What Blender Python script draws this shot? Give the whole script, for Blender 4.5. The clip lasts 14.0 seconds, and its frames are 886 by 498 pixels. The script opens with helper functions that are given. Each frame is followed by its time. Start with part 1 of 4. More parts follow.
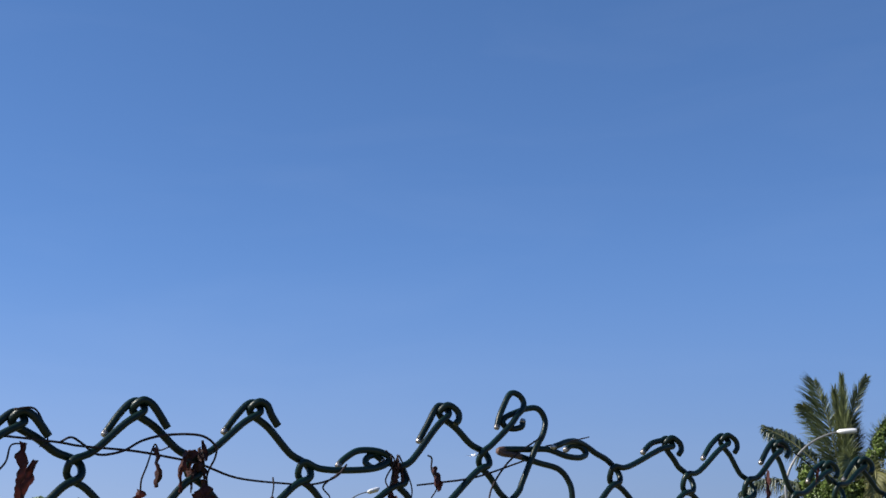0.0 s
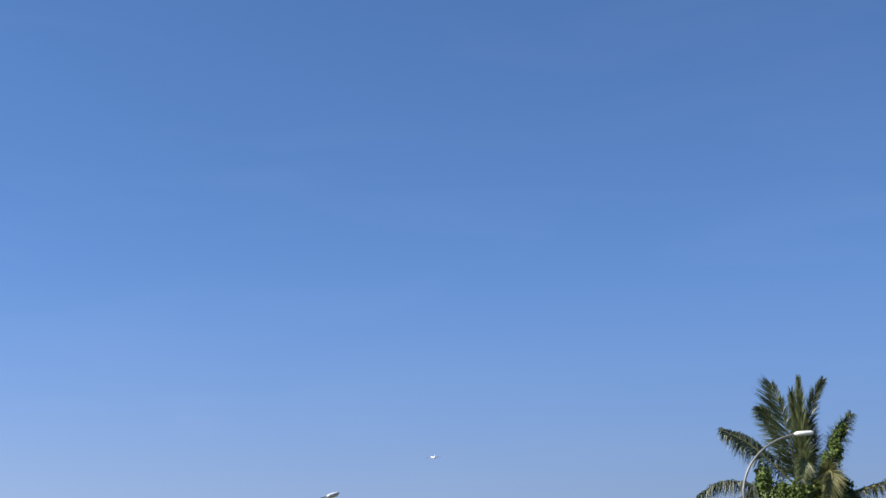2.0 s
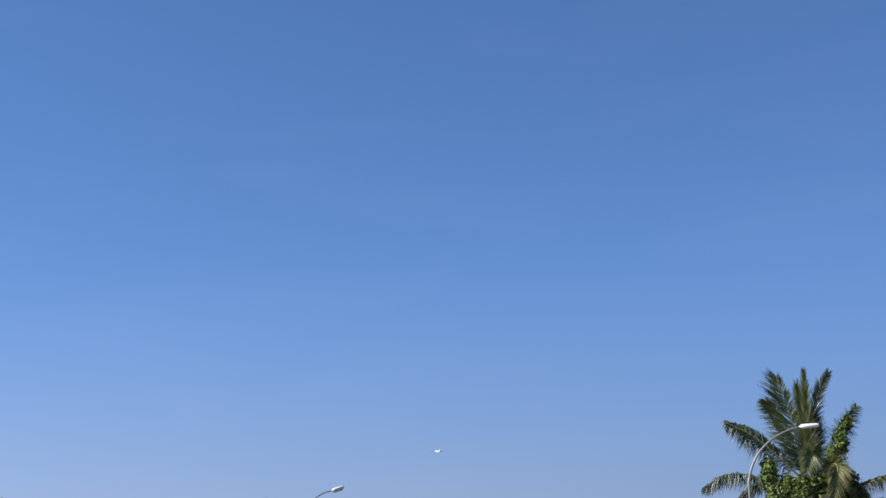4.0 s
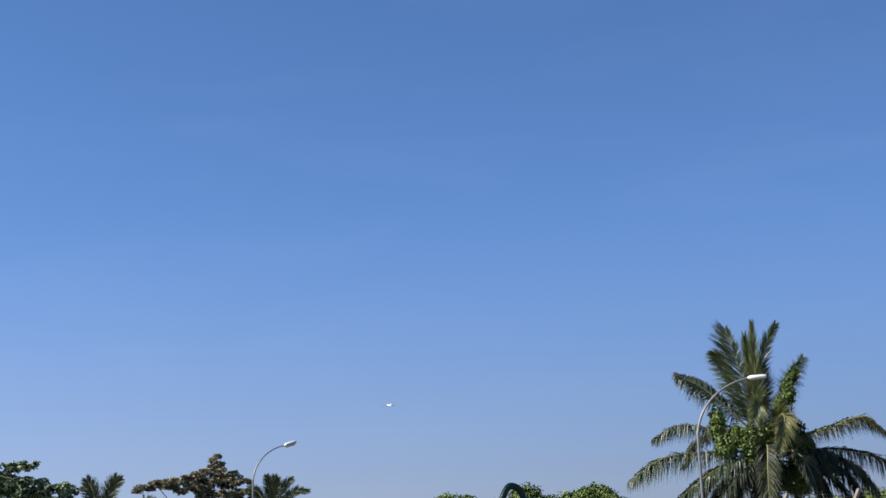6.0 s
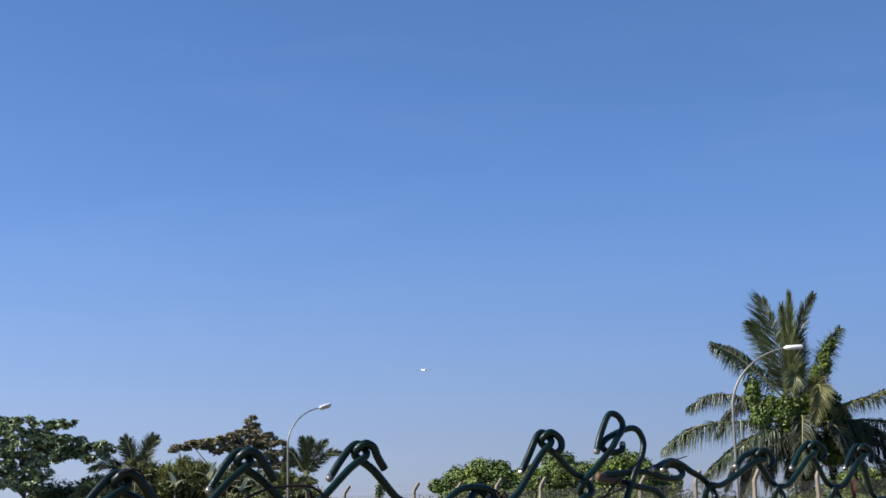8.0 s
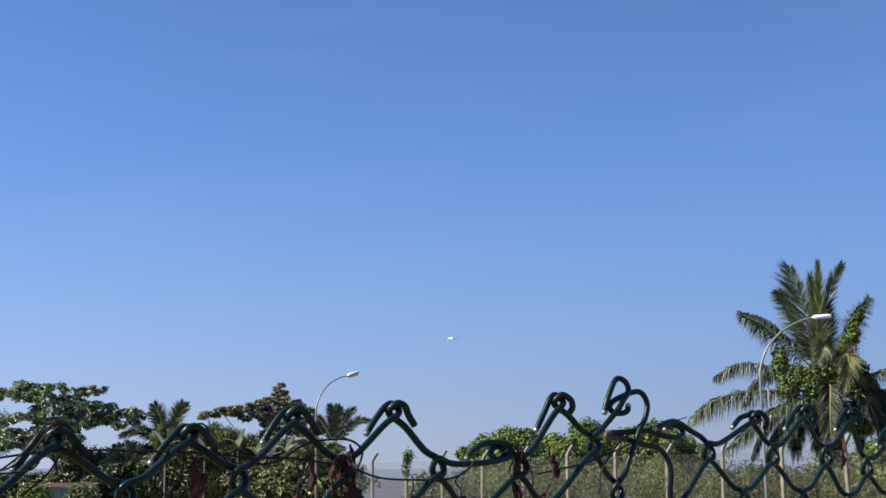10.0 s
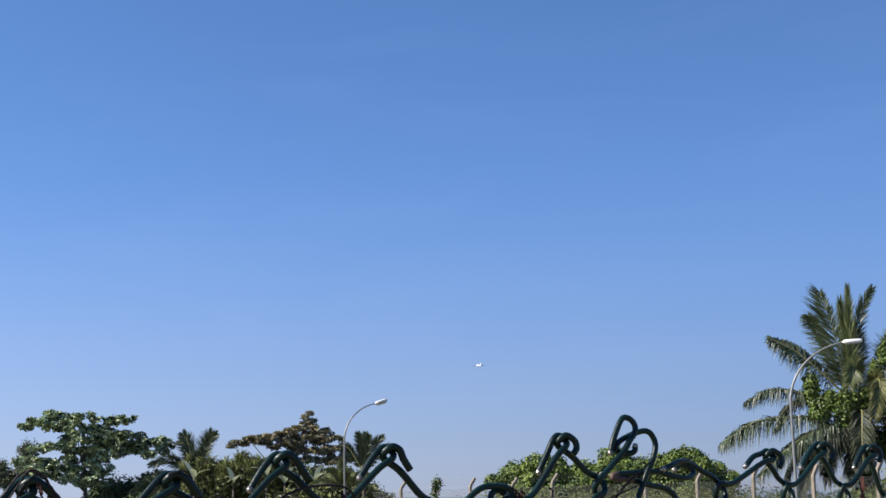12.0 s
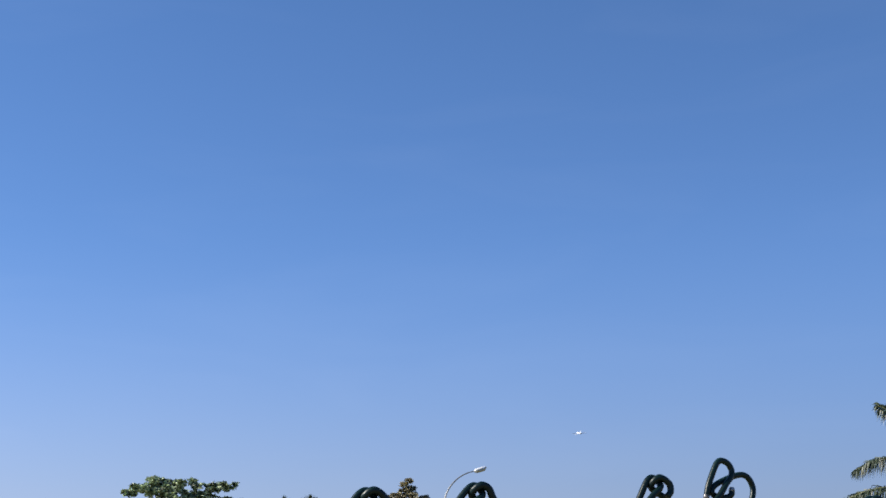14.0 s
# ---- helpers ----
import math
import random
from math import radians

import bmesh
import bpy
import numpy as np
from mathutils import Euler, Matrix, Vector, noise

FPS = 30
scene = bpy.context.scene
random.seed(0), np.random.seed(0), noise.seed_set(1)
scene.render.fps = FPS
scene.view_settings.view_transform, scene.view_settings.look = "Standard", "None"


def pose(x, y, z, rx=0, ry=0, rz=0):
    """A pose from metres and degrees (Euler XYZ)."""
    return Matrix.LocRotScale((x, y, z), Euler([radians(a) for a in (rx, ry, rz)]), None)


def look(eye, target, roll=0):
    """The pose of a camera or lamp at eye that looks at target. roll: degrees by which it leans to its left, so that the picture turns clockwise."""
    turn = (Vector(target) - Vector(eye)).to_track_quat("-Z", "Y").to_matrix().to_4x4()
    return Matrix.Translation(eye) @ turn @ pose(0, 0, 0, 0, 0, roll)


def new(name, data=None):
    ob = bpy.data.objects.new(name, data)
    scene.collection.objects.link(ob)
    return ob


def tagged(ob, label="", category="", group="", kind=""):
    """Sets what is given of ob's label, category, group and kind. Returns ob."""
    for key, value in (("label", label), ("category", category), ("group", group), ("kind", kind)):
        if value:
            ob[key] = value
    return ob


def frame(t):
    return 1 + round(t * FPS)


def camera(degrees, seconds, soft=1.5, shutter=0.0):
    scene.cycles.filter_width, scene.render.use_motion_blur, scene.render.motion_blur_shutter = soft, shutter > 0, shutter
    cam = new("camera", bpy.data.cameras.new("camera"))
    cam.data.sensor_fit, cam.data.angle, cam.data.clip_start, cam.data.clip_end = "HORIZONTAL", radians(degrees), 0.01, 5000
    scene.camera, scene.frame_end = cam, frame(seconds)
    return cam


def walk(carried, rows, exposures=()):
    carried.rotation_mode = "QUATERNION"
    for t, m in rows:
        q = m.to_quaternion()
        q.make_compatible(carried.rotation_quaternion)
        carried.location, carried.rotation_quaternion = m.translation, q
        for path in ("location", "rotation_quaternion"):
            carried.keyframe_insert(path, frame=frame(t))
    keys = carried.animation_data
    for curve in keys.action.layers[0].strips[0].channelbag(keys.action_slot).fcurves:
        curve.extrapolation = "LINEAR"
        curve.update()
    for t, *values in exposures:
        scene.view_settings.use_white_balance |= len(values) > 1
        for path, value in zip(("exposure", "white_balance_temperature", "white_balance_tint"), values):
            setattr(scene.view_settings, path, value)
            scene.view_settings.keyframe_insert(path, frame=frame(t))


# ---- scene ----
cam = camera(36.18, 14.0, soft=1.6)

# seconds, eye, a point looked at, lean
PATH = [
    (0, (0.0905, 0.0498, 1.6837), (-0.0266, 9.7322, 4.1815), -0.702),
    (0.5, (0.0926, 0.0528, 1.6848), (0.0886, 9.7498, 4.1279), -0.691),
    (1.0, (0.1015, 0.0598, 1.6779), (0.1822, 9.7579, 4.1154), -0.845),
    (1.5, (0.0997, 0.0677, 1.6974), (0.2548, 9.761, 4.1503), -1.066),
    (1.7, (0.0875, 0.0787, 1.7295), (0.2550, 9.7655, 4.2100), -1.17),
    (1.8, (0.0781, 0.0742, 1.7511), (0.2560, 9.7594, 4.2380), -1.206),
    (2.0, (0.0826, 0.0575, 1.7754), (0.2670, 9.7416, 4.2854), -1.273),
    (2.5, (0.1255, 0.0240, 1.7833), (0.2705, 9.6914, 4.3369), -1.410),
    (2.7, (0.1307, 0.0260, 1.7829), (0.2732, 9.6915, 4.3438), -1.440),
    (4.8, (0.0476, 0.1951, 1.7665), (0.2353, 9.9135, 4.1154), -1.306),
    (5.0, (0.0502, 0.1961, 1.7708), (0.3111, 9.9212, 4.0847), -1.419),
    (5.5, (0.048, 0.1809, 1.7767), (0.4707, 9.924, 3.9888), -1.928),
    (6.0, (0.0487, 0.155, 1.7855), (0.5584, 9.9123, 3.9151), -2.162),
    (6.5, (0.0335, 0.1287, 1.7833), (0.5391, 9.8985, 3.8558), -2.131),
    (7.0, (0.016, 0.1012, 1.7699), (0.4446, 9.884, 3.7978), -1.925),
    (7.5, (0.0037, 0.1064, 1.7637), (0.3277, 9.9054, 3.7321), -1.462),
    (8.0, (-0.0005, 0.1, 1.7597), (0.2409, 9.9168, 3.6495), -1.078),
    (10.3, (0.0, 0.0, 1.75), (0.0, 9.8613, 3.41), -0.859),
    (10.5, (0.0093, 0.0099, 1.7561), (-0.0166, 9.8674, 3.4383), -0.931),
    (11.0, (0.0152, 0.0194, 1.7551), (-0.0718, 9.8668, 3.493), -1.081),
    (11.5, (0.0188, 0.0232, 1.76), (-0.1002, 9.8594, 3.5588), -1.018),
    (12.0, (0.0192, 0.0294, 1.7605), (-0.1445, 9.8529, 3.6236), -1.018),
    (12.5, (0.0226, 0.0363, 1.7603), (-0.2328, 9.8448, 3.6911), -1.041),
    (13.0, (0.0278, 0.0424, 1.7566), (-0.3836, 9.8265, 3.782), -1.046),
    (13.5, (0.0287, 0.0455, 1.749), (-0.5959, 9.7879, 3.9158), -0.871),
    (14.0, (0.0245, 0.0377, 1.7437), (-0.8492, 9.7176, 4.0965), -0.467),
]
walk(cam, [(t, look(e, g, r)) for t, e, g, r in PATH], exposures=[(0, 0.48), (1.5, 0.52), (2.5, 0.47), (5, 0.47), (7.5, 0.53), (10.5, 0.62), (13, 0.60), (14, 0.52)])

# ---- world and sun ----
SUN_EL, SUN_AZ = radians(40), radians(-104)   # azimuth from +y, clockwise seen from above
world = bpy.data.worlds.new("sky")
scene.world = world
world.use_nodes = True
wn = world.node_tree.nodes
sky = wn.new("ShaderNodeTexSky")
sky.sky_type = "NISHITA"
sky.sun_disc = False
sky.sun_elevation, sky.sun_rotation = SUN_EL, SUN_AZ
sky.altitude = 1200
sky.air_density, sky.dust_density, sky.ozone_density = 0.75, 0.05, 6.0
wn["Background"].inputs["Strength"].default_value = 0.138
hue = wn.new("ShaderNodeHueSaturation")
hue.inputs["Saturation"].default_value = 1.15
world.node_tree.links.new(sky.outputs[0], hue.inputs["Color"])
soften = wn.new("ShaderNodeGamma")
soften.inputs["Gamma"].default_value = 0.76
cast = wn.new("ShaderNodeMix")
cast.data_type, cast.blend_type = "RGBA", "MULTIPLY"
cast.inputs["Factor"].default_value = 1.0
cast.inputs[7].default_value = (1.13, 1.01, 1.14, 1)
world.node_tree.links.new(hue.outputs[0], soften.inputs["Color"])
world.node_tree.links.new(soften.outputs[0], cast.inputs[6])
# haze that lies all round the horizon
where, split, low, haze = wn.new("ShaderNodeTexCoord"), wn.new("ShaderNodeSeparateXYZ"), wn.new("ShaderNodeMapRange"), wn.new("ShaderNodeMix")
low.interpolation_type = "SMOOTHSTEP"
low.inputs["From Min"].default_value, low.inputs["From Max"].default_value = -0.08, 0.26
low.inputs["To Min"].default_value, low.inputs["To Max"].default_value = 0.85, 0.0
haze.data_type = "RGBA"
# haze scatters more light on the sun's side of the sky
glow = wn.new("ShaderNodeMix")
glow.data_type = "RGBA"
glow.inputs[6].default_value, glow.inputs[7].default_value = (1.75, 2.02, 2.82, 1), (0.50, 0.62, 1.02, 1)
side = wn.new("ShaderNodeMapRange")
side.inputs["From Min"].default_value, side.inputs["From Max"].default_value = -0.5, 0.5
world.node_tree.links.new(split.outputs["X"], side.inputs["Value"])
world.node_tree.links.new(side.outputs["Result"], glow.inputs["Factor"])
world.node_tree.links.new(glow.outputs[2], haze.inputs[7])
world.node_tree.links.new(where.outputs["Generated"], split.inputs[0])
world.node_tree.links.new(split.outputs["Z"], low.inputs["Value"])
world.node_tree.links.new(low.outputs["Result"], haze.inputs["Factor"])
world.node_tree.links.new(cast.outputs[2], haze.inputs[6])
# very faint streaks of high cloud over the whole sky
stretch, streak, veil, thin = wn.new("ShaderNodeMapping"), wn.new("ShaderNodeTexNoise"), wn.new("ShaderNodeMapRange"), wn.new("ShaderNodeMix")
stretch.inputs["Scale"].default_value = (3.0, 3.0, 14.0)
stretch.inputs["Rotation"].default_value = (0.0, radians(9), 0.0)
streak.inputs["Scale"].default_value, streak.inputs["Detail"].default_value, streak.inputs["Distortion"].default_value = 1.6, 4.0, 0.6
veil.inputs["From Min"].default_value, veil.inputs["From Max"].default_value = 0.5, 0.85
veil.inputs["To Max"].default_value = 0.022
thin.data_type = "RGBA"
thin.inputs[7].default_value = (4.2, 4.7, 5.6, 1)
world.node_tree.links.new(where.outputs["Generated"], stretch.inputs["Vector"])
world.node_tree.links.new(stretch.outputs[0], streak.inputs["Vector"])
world.node_tree.links.new(streak.outputs[0], veil.inputs["Value"])
world.node_tree.links.new(veil.outputs["Result"], thin.inputs["Factor"])
world.node_tree.links.new(haze.outputs[2], thin.inputs[6])
# the sky is lighter towards the sun and deeper away from it
lean, scaled = wn.new("ShaderNodeMapRange"), wn.new("ShaderNodeVectorMath")
scaled.operation = "SCALE"
lean.inputs["From Min"].default_value, lean.inputs["From Max"].default_value = -0.6, 0.6
lean.inputs["To Min"].default_value, lean.inputs["To Max"].default_value = 1.14, 0.89
world.node_tree.links.new(split.outputs["X"], lean.inputs["Value"])
world.node_tree.links.new(thin.outputs[2], scaled.inputs[0])
world.node_tree.links.new(lean.outputs["Result"], scaled.inputs["Scale"])
world.node_tree.links.new(scaled.outputs[0], wn["Background"].inputs["Color"])

sun = new("sun", bpy.data.lights.new("sun", "SUN"))
sun.data.energy, sun.data.angle, sun.data.color = 5.0, radians(0.53), (1.0, 0.93, 0.82)
SUN_DIR = Vector((math.sin(SUN_AZ) * math.cos(SUN_EL), math.cos(SUN_AZ) * math.cos(SUN_EL), math.sin(SUN_EL)))
sun.matrix_world = look(SUN_DIR * 50, (0, 0, 0))


# ---- materials ----
def material(name, dark, light, scale=8.0, rough=0.6, metal=0.0, bump=0.2, island=0.0, through_light=0.0, spec=0.5, fine=60.0, worn=None):
    """Two-scale noise between two colours, with relief; island: change from piece to piece."""
    m = bpy.data.materials.new(name)
    m.use_nodes = True
    nt = m.node_tree
    nd, ln = nt.nodes, nt.links
    b = nd["Principled BSDF"]
    tc = nd.new("ShaderNodeTexCoord")
    n1, n2 = nd.new("ShaderNodeTexNoise"), nd.new("ShaderNodeTexNoise")
    n1.inputs["Scale"].default_value, n2.inputs["Scale"].default_value = scale, fine
    n1.inputs["Detail"].default_value = 5
    add = nd.new("ShaderNodeMath")
    add.operation = "MULTIPLY_ADD"
    add.inputs[1].default_value = 0.35
    ln.new(tc.outputs["Object"], n1.inputs["Vector"])
    ln.new(tc.outputs["Object"], n2.inputs["Vector"])
    ln.new(n2.outputs[0], add.inputs[0])
    ln.new(n1.outputs[0], add.inputs[2])
    val = add.outputs[0]
    if island:
        geo = nd.new("ShaderNodeNewGeometry")
        mi = nd.new("ShaderNodeMath")
        mi.operation = "MULTIPLY_ADD"
        mi.inputs[1].default_value = island
        ln.new(geo.outputs["Random Per Island"], mi.inputs[0])
        ln.new(val, mi.inputs[2])
        half = nd.new("ShaderNodeMath")
        half.operation = "SUBTRACT"
        half.inputs[1].default_value = island * 0.42
        ln.new(mi.outputs[0], half.inputs[0])
        val = half.outputs[0]
    ramp = nd.new("ShaderNodeValToRGB")
    lo = 0.42 + island * 0.1
    ramp.color_ramp.elements[0].position, ramp.color_ramp.elements[1].position = lo, min(0.98, lo + 0.4 + island * 0.8)
    ramp.color_ramp.elements[0].color, ramp.color_ramp.elements[1].color = (*dark, 1), (*light, 1)
    ln.new(val, ramp.inputs[0])
    colour = ramp.outputs[0]
    if worn:                                # scattered rubbed patches that show what lies under the coat
        n3, r3, mx = nd.new("ShaderNodeTexNoise"), nd.new("ShaderNodeValToRGB"), nd.new("ShaderNodeMix")
        n3.inputs["Scale"].default_value, n3.inputs["Detail"].default_value = worn[1], 3
        r3.color_ramp.elements[0].position, r3.color_ramp.elements[1].position = worn[2], worn[2] + 0.05
        mx.data_type = "RGBA"
        mx.inputs[7].default_value = (*worn[0], 1)
        ln.new(tc.outputs["Object"], n3.inputs["Vector"])
        ln.new(n3.outputs[0], r3.inputs[0])
        ln.new(r3.outputs[0], mx.inputs["Factor"])
        ln.new(ramp.outputs[0], mx.inputs[6])
        colour = mx.outputs[2]
    ln.new(colour, b.inputs["Base Color"])
    b.inputs["Roughness"].default_value, b.inputs["Metallic"].default_value = rough, metal
    b.inputs["Specular IOR Level"].default_value = spec
    if bump:
        bp = nd.new("ShaderNodeBump")
        bp.inputs["Strength"].default_value, bp.inputs["Distance"].default_value = bump, 0.01
        ln.new(n2.outputs[0], bp.inputs["Height"])
        ln.new(bp.outputs[0], b.inputs["Normal"])
    if through_light:
        tr, mix = nd.new("ShaderNodeBsdfTranslucent"), nd.new("ShaderNodeMixShader")
        mix.inputs[0].default_value = through_light
        ln.new(ramp.outputs[0], tr.inputs["Color"])
        ln.new(b.outputs[0], mix.inputs[1])
        ln.new(tr.outputs[0], mix.inputs[2])
        ln.new(mix.outputs[0], nd["Material Output"].inputs["Surface"])
    return m


M_WIRE = material("green_pvc", (0.0012, 0.0064, 0.0060), (0.0050, 0.0210, 0.0185), 30, 0.36, bump=0.05, fine=500, spec=0.3, worn=((0.12, 0.10, 0.09), 45, 0.73))
M_STEEL = material("galvanised", (0.22, 0.20, 0.19), (0.5, 0.47, 0.45), 60, 0.4, 0.8, fine=500)
M_BLEACHED = material("worn_pvc", (0.050, 0.027, 0.023), (0.150, 0.088, 0.072), 90, 0.7, fine=500)
M_TENDRIL = material("dry_stem", (0.006, 0.003, 0.004), (0.022, 0.010, 0.010), 60, 0.8, fine=500)
M_DEAD = material("dead_leaf", (0.014, 0.0032, 0.0030), (0.080, 0.017, 0.014), 60, 0.75, through_light=0.25, fine=400)
M_MATTED = material("matted_dead_leaf", (0.0074, 0.0030, 0.0030), (0.0444, 0.0118, 0.0096), 80, 0.8, through_light=0.1, fine=400)
M_CONCRETE = material("concrete", (0.17, 0.142, 0.112), (0.30, 0.255, 0.20), 2.5, 0.9, fine=40)
M_GREYWIRE = material("grey_wire", (0.0800, 0.0800, 0.0760), (0.1520, 0.1520, 0.1440), 4, 0.6, 0.3, bump=0)
M_POLE = material("grey_pole", (0.1600, 0.1680, 0.1680), (0.2720, 0.2720, 0.2640), 1.5, 0.5, 0.4, bump=0.05)
M_LAMP = material("lamp_shell", (0.72, 0.73, 0.74), (0.88, 0.88, 0.88), 3, 0.35, bump=0)
M_LENS = material("lamp_lens", (0.36, 0.38, 0.40), (0.46, 0.48, 0.50), 3, 0.2, bump=0)
M_PALM = material("palm_leaflet", (0.030, 0.048, 0.017), (0.32, 0.36, 0.155), 0.5, 0.4, island=0.35, through_light=0.35, bump=0)
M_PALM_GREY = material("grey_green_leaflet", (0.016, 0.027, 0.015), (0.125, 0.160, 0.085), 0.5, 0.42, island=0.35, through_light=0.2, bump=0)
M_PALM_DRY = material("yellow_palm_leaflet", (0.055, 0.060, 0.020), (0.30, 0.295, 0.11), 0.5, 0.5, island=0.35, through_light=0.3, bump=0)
# dull old leaflets, darkened further to carry the shade below the crown
M_PALM_OLD_SHADE = material("old_shaded_leaflet", (0.006, 0.010, 0.005), (0.062, 0.074, 0.030), 0.5, 0.55, island=0.35, through_light=0.1, bump=0)
M_RACHIS = material("palm_rib", (0.1280, 0.1360, 0.0400), (0.2560, 0.2400, 0.0960), 2, 0.5)
M_BARK = material("bark", (0.0480, 0.0400, 0.0320), (0.1280, 0.1080, 0.0880), 3, 0.9, fine=25)
M_VINE = material("creeper_leaf", (0.007, 0.018, 0.005), (0.19, 0.265, 0.060), 0.6, 0.42, island=0.6, through_light=0.12, bump=0)
# shrub green darkened to stand in for shade from the trees above
M_HEDGE_SHADE = material("shaded_shrub_leaf", (0.005, 0.012, 0.004), (0.13, 0.18, 0.06), 0.6, 0.4, island=0.6, through_light=0.08, bump=0)
M_CREEPER = material("bright_creeper_leaf", (0.030, 0.064, 0.010), (0.23, 0.30, 0.06), 0.9, 0.6, island=0.45, through_light=0.1, bump=0)
M_ALMOND = material("broad_leaf", (0.011, 0.025, 0.009), (0.52, 0.62, 0.35), 0.5, 0.36, island=0.7, through_light=0.06, bump=0)
M_RUSSET = material("russet_leaf", (0.024, 0.019, 0.015), (0.52, 0.46, 0.27), 0.4, 0.4, island=0.7, through_light=0.12, bump=0)
M_DULL = material("dull_leaf", (0.0370, 0.0481, 0.0259), (0.150, 0.172, 0.091), 0.4, 0.55, island=0.5, through_light=0.2, bump=0)
M_SHRUB = material("shrub_leaf", (0.014, 0.023, 0.007), (0.33, 0.35, 0.13), 0.4, 0.45, island=0.6, through_light=0.15, bump=0)
M_SCRUB = material("scrub_leaf", (0.036, 0.050, 0.014), (0.27, 0.29, 0.10), 0.3, 0.7, island=0.5, through_light=0.2, bump=0)
M_BANANA = material("pale_broad_leaf", (0.30, 0.34, 0.20), (0.56, 0.60, 0.44), 1.0, 0.4, through_light=0.3)
M_TWIG = material("twig", (0.10, 0.08, 0.075), (0.2, 0.17, 0.15), 2, 0.9)
M_GROUND = material("dry_grass_ground", (0.07, 0.075, 0.03), (0.2, 0.18, 0.09), 0.15, 0.95, fine=6)
# bluish grey that gives the far ground its haze by colour
M_FAR_GROUND = material("far_ground_haze", (0.060, 0.062, 0.068), (0.115, 0.115, 0.12), 0.03, 0.75, bump=0, fine=0.6)
# distance haze is mixed into the hills' own blue-grey
M_HILL = material("hazed_far_hill", (0.1040, 0.1440, 0.1920), (0.1440, 0.1840, 0.2320), 0.004, 1.0, bump=0, fine=0.03)
M_AERO = material("aircraft_skin", (0.72, 0.73, 0.75), (0.86, 0.86, 0.87), 0.2, 0.3, bump=0)
M_AEROGREY = material("aircraft_grey", (0.25, 0.27, 0.3), (0.36, 0.38, 0.4), 0.2, 0.4, bump=0)
M_WALL = material("house_plaster", (0.55, 0.55, 0.52), (0.75, 0.75, 0.72), 0.8, 0.9)
M_TEAL = material("teal_paint", (0.18, 0.36, 0.34), (0.28, 0.48, 0.45), 1.0, 0.6)
M_ROOF = material("roof_sheet", (0.12, 0.08, 0.06), (0.24, 0.16, 0.12), 1.0, 0.7)


# ---- mesh helpers ----
def mesh_ob(name, verts, faces, mat, parent=None, label="", smooth=True):
    me = bpy.data.meshes.new(name)
    me.from_pydata([tuple(map(float, v)) for v in verts], [], [tuple(map(int, q)) for q in faces])
    if smooth:
        me.polygons.foreach_set("use_smooth", [True] * len(me.polygons))
    me.materials.append(mat)
    me.update()
    ob = new(name, me)
    if parent is not None:
        ob.parent = parent
    if label:
        tagged(ob, label)
    return ob


def part(name, bm, mat, parent, label="", smooth=False):
    me = bpy.data.meshes.new(name)
    bm.to_mesh(me)
    bm.free()
    me.materials.append(mat)
    if smooth:
        me.polygons.foreach_set("use_smooth", [True] * len(me.polygons))
    ob = new(name, me)
    ob.parent = parent
    if label:
        tagged(ob, label)
    return ob


def thing(name, at, label, category, group="", kind="", turn=0.0):
    e = new(name)
    e.empty_display_size = 0.2
    e.matrix_world = pose(*at, 0, 0, turn)
    return tagged(e, label, category, group, kind)


def smooth_line(pts, n):
    """Catmull-Rom through the points, n steps between two."""
    p = np.array(pts, float)
    p = np.vstack([2 * p[0] - p[1], p, 2 * p[-1] - p[-2]])
    out = []
    for i in range(1, len(p) - 2):
        for k in range(n):
            t = k / n
            out.append(0.5 * (2 * p[i] + (p[i + 1] - p[i - 1]) * t + (2 * p[i - 1] - 5 * p[i] + 4 * p[i + 1] - p[i + 2]) * t * t
                              + (3 * p[i] - p[i - 1] - 3 * p[i + 1] + p[i + 2]) * t ** 3))
    out.append(p[-2])
    return np.array(out)


def tube(pts, radii, sides=8):
    """Verts and faces of a round bar along the points."""
    p = np.array(pts, float)
    n = len(p)
    r = np.full(n, radii) if np.isscalar(radii) else np.interp(np.linspace(0, 1, n), np.linspace(0, 1, len(radii)), radii)
    tan = np.gradient(p, axis=0)
    tan /= np.linalg.norm(tan, axis=1)[:, None] + 1e-12
    up = np.array([0.3, 0.9, 0.31])
    side = np.cross(tan[0], up)
    verts, faces = [], []
    ang = np.arange(sides) * 2 * math.pi / sides
    for i in range(n):
        side = side - tan[i] * (side @ tan[i])
        side /= np.linalg.norm(side) + 1e-12
        other = np.cross(tan[i], side)
        verts.append(p[i] + r[i] * (np.cos(ang)[:, None] * side + np.sin(ang)[:, None] * other))
    verts = np.vstack(verts)
    for i in range(n - 1):
        for k in range(sides):
            a, b = i * sides + k, i * sides + (k + 1) % sides
            faces.append((a, b, b + sides, a + sides))
    faces.append(tuple(range(sides - 1, -1, -1)))
    faces.append(tuple(range((n - 1) * sides, n * sides)))
    return verts, faces


def join(pieces):
    verts, faces, o = [], [], 0
    for v, f in pieces:
        verts.append(np.asarray(v, float))
        faces += [tuple(i + o for i in q) for q in f]
        o += len(v)
    return np.vstack(verts), faces


def box(bm, size, at, turn=0.0, bevel=0.0):
    r = bmesh.ops.create_cube(bm, size=1.0, matrix=pose(*at, 0, 0, turn) @ Matrix.Diagonal((*size, 1)))
    if bevel:
        es = list({e for v in r["verts"] for e in v.link_edges})
        bmesh.ops.bevel(bm, geom=es, offset=bevel, segments=2, affect="EDGES")


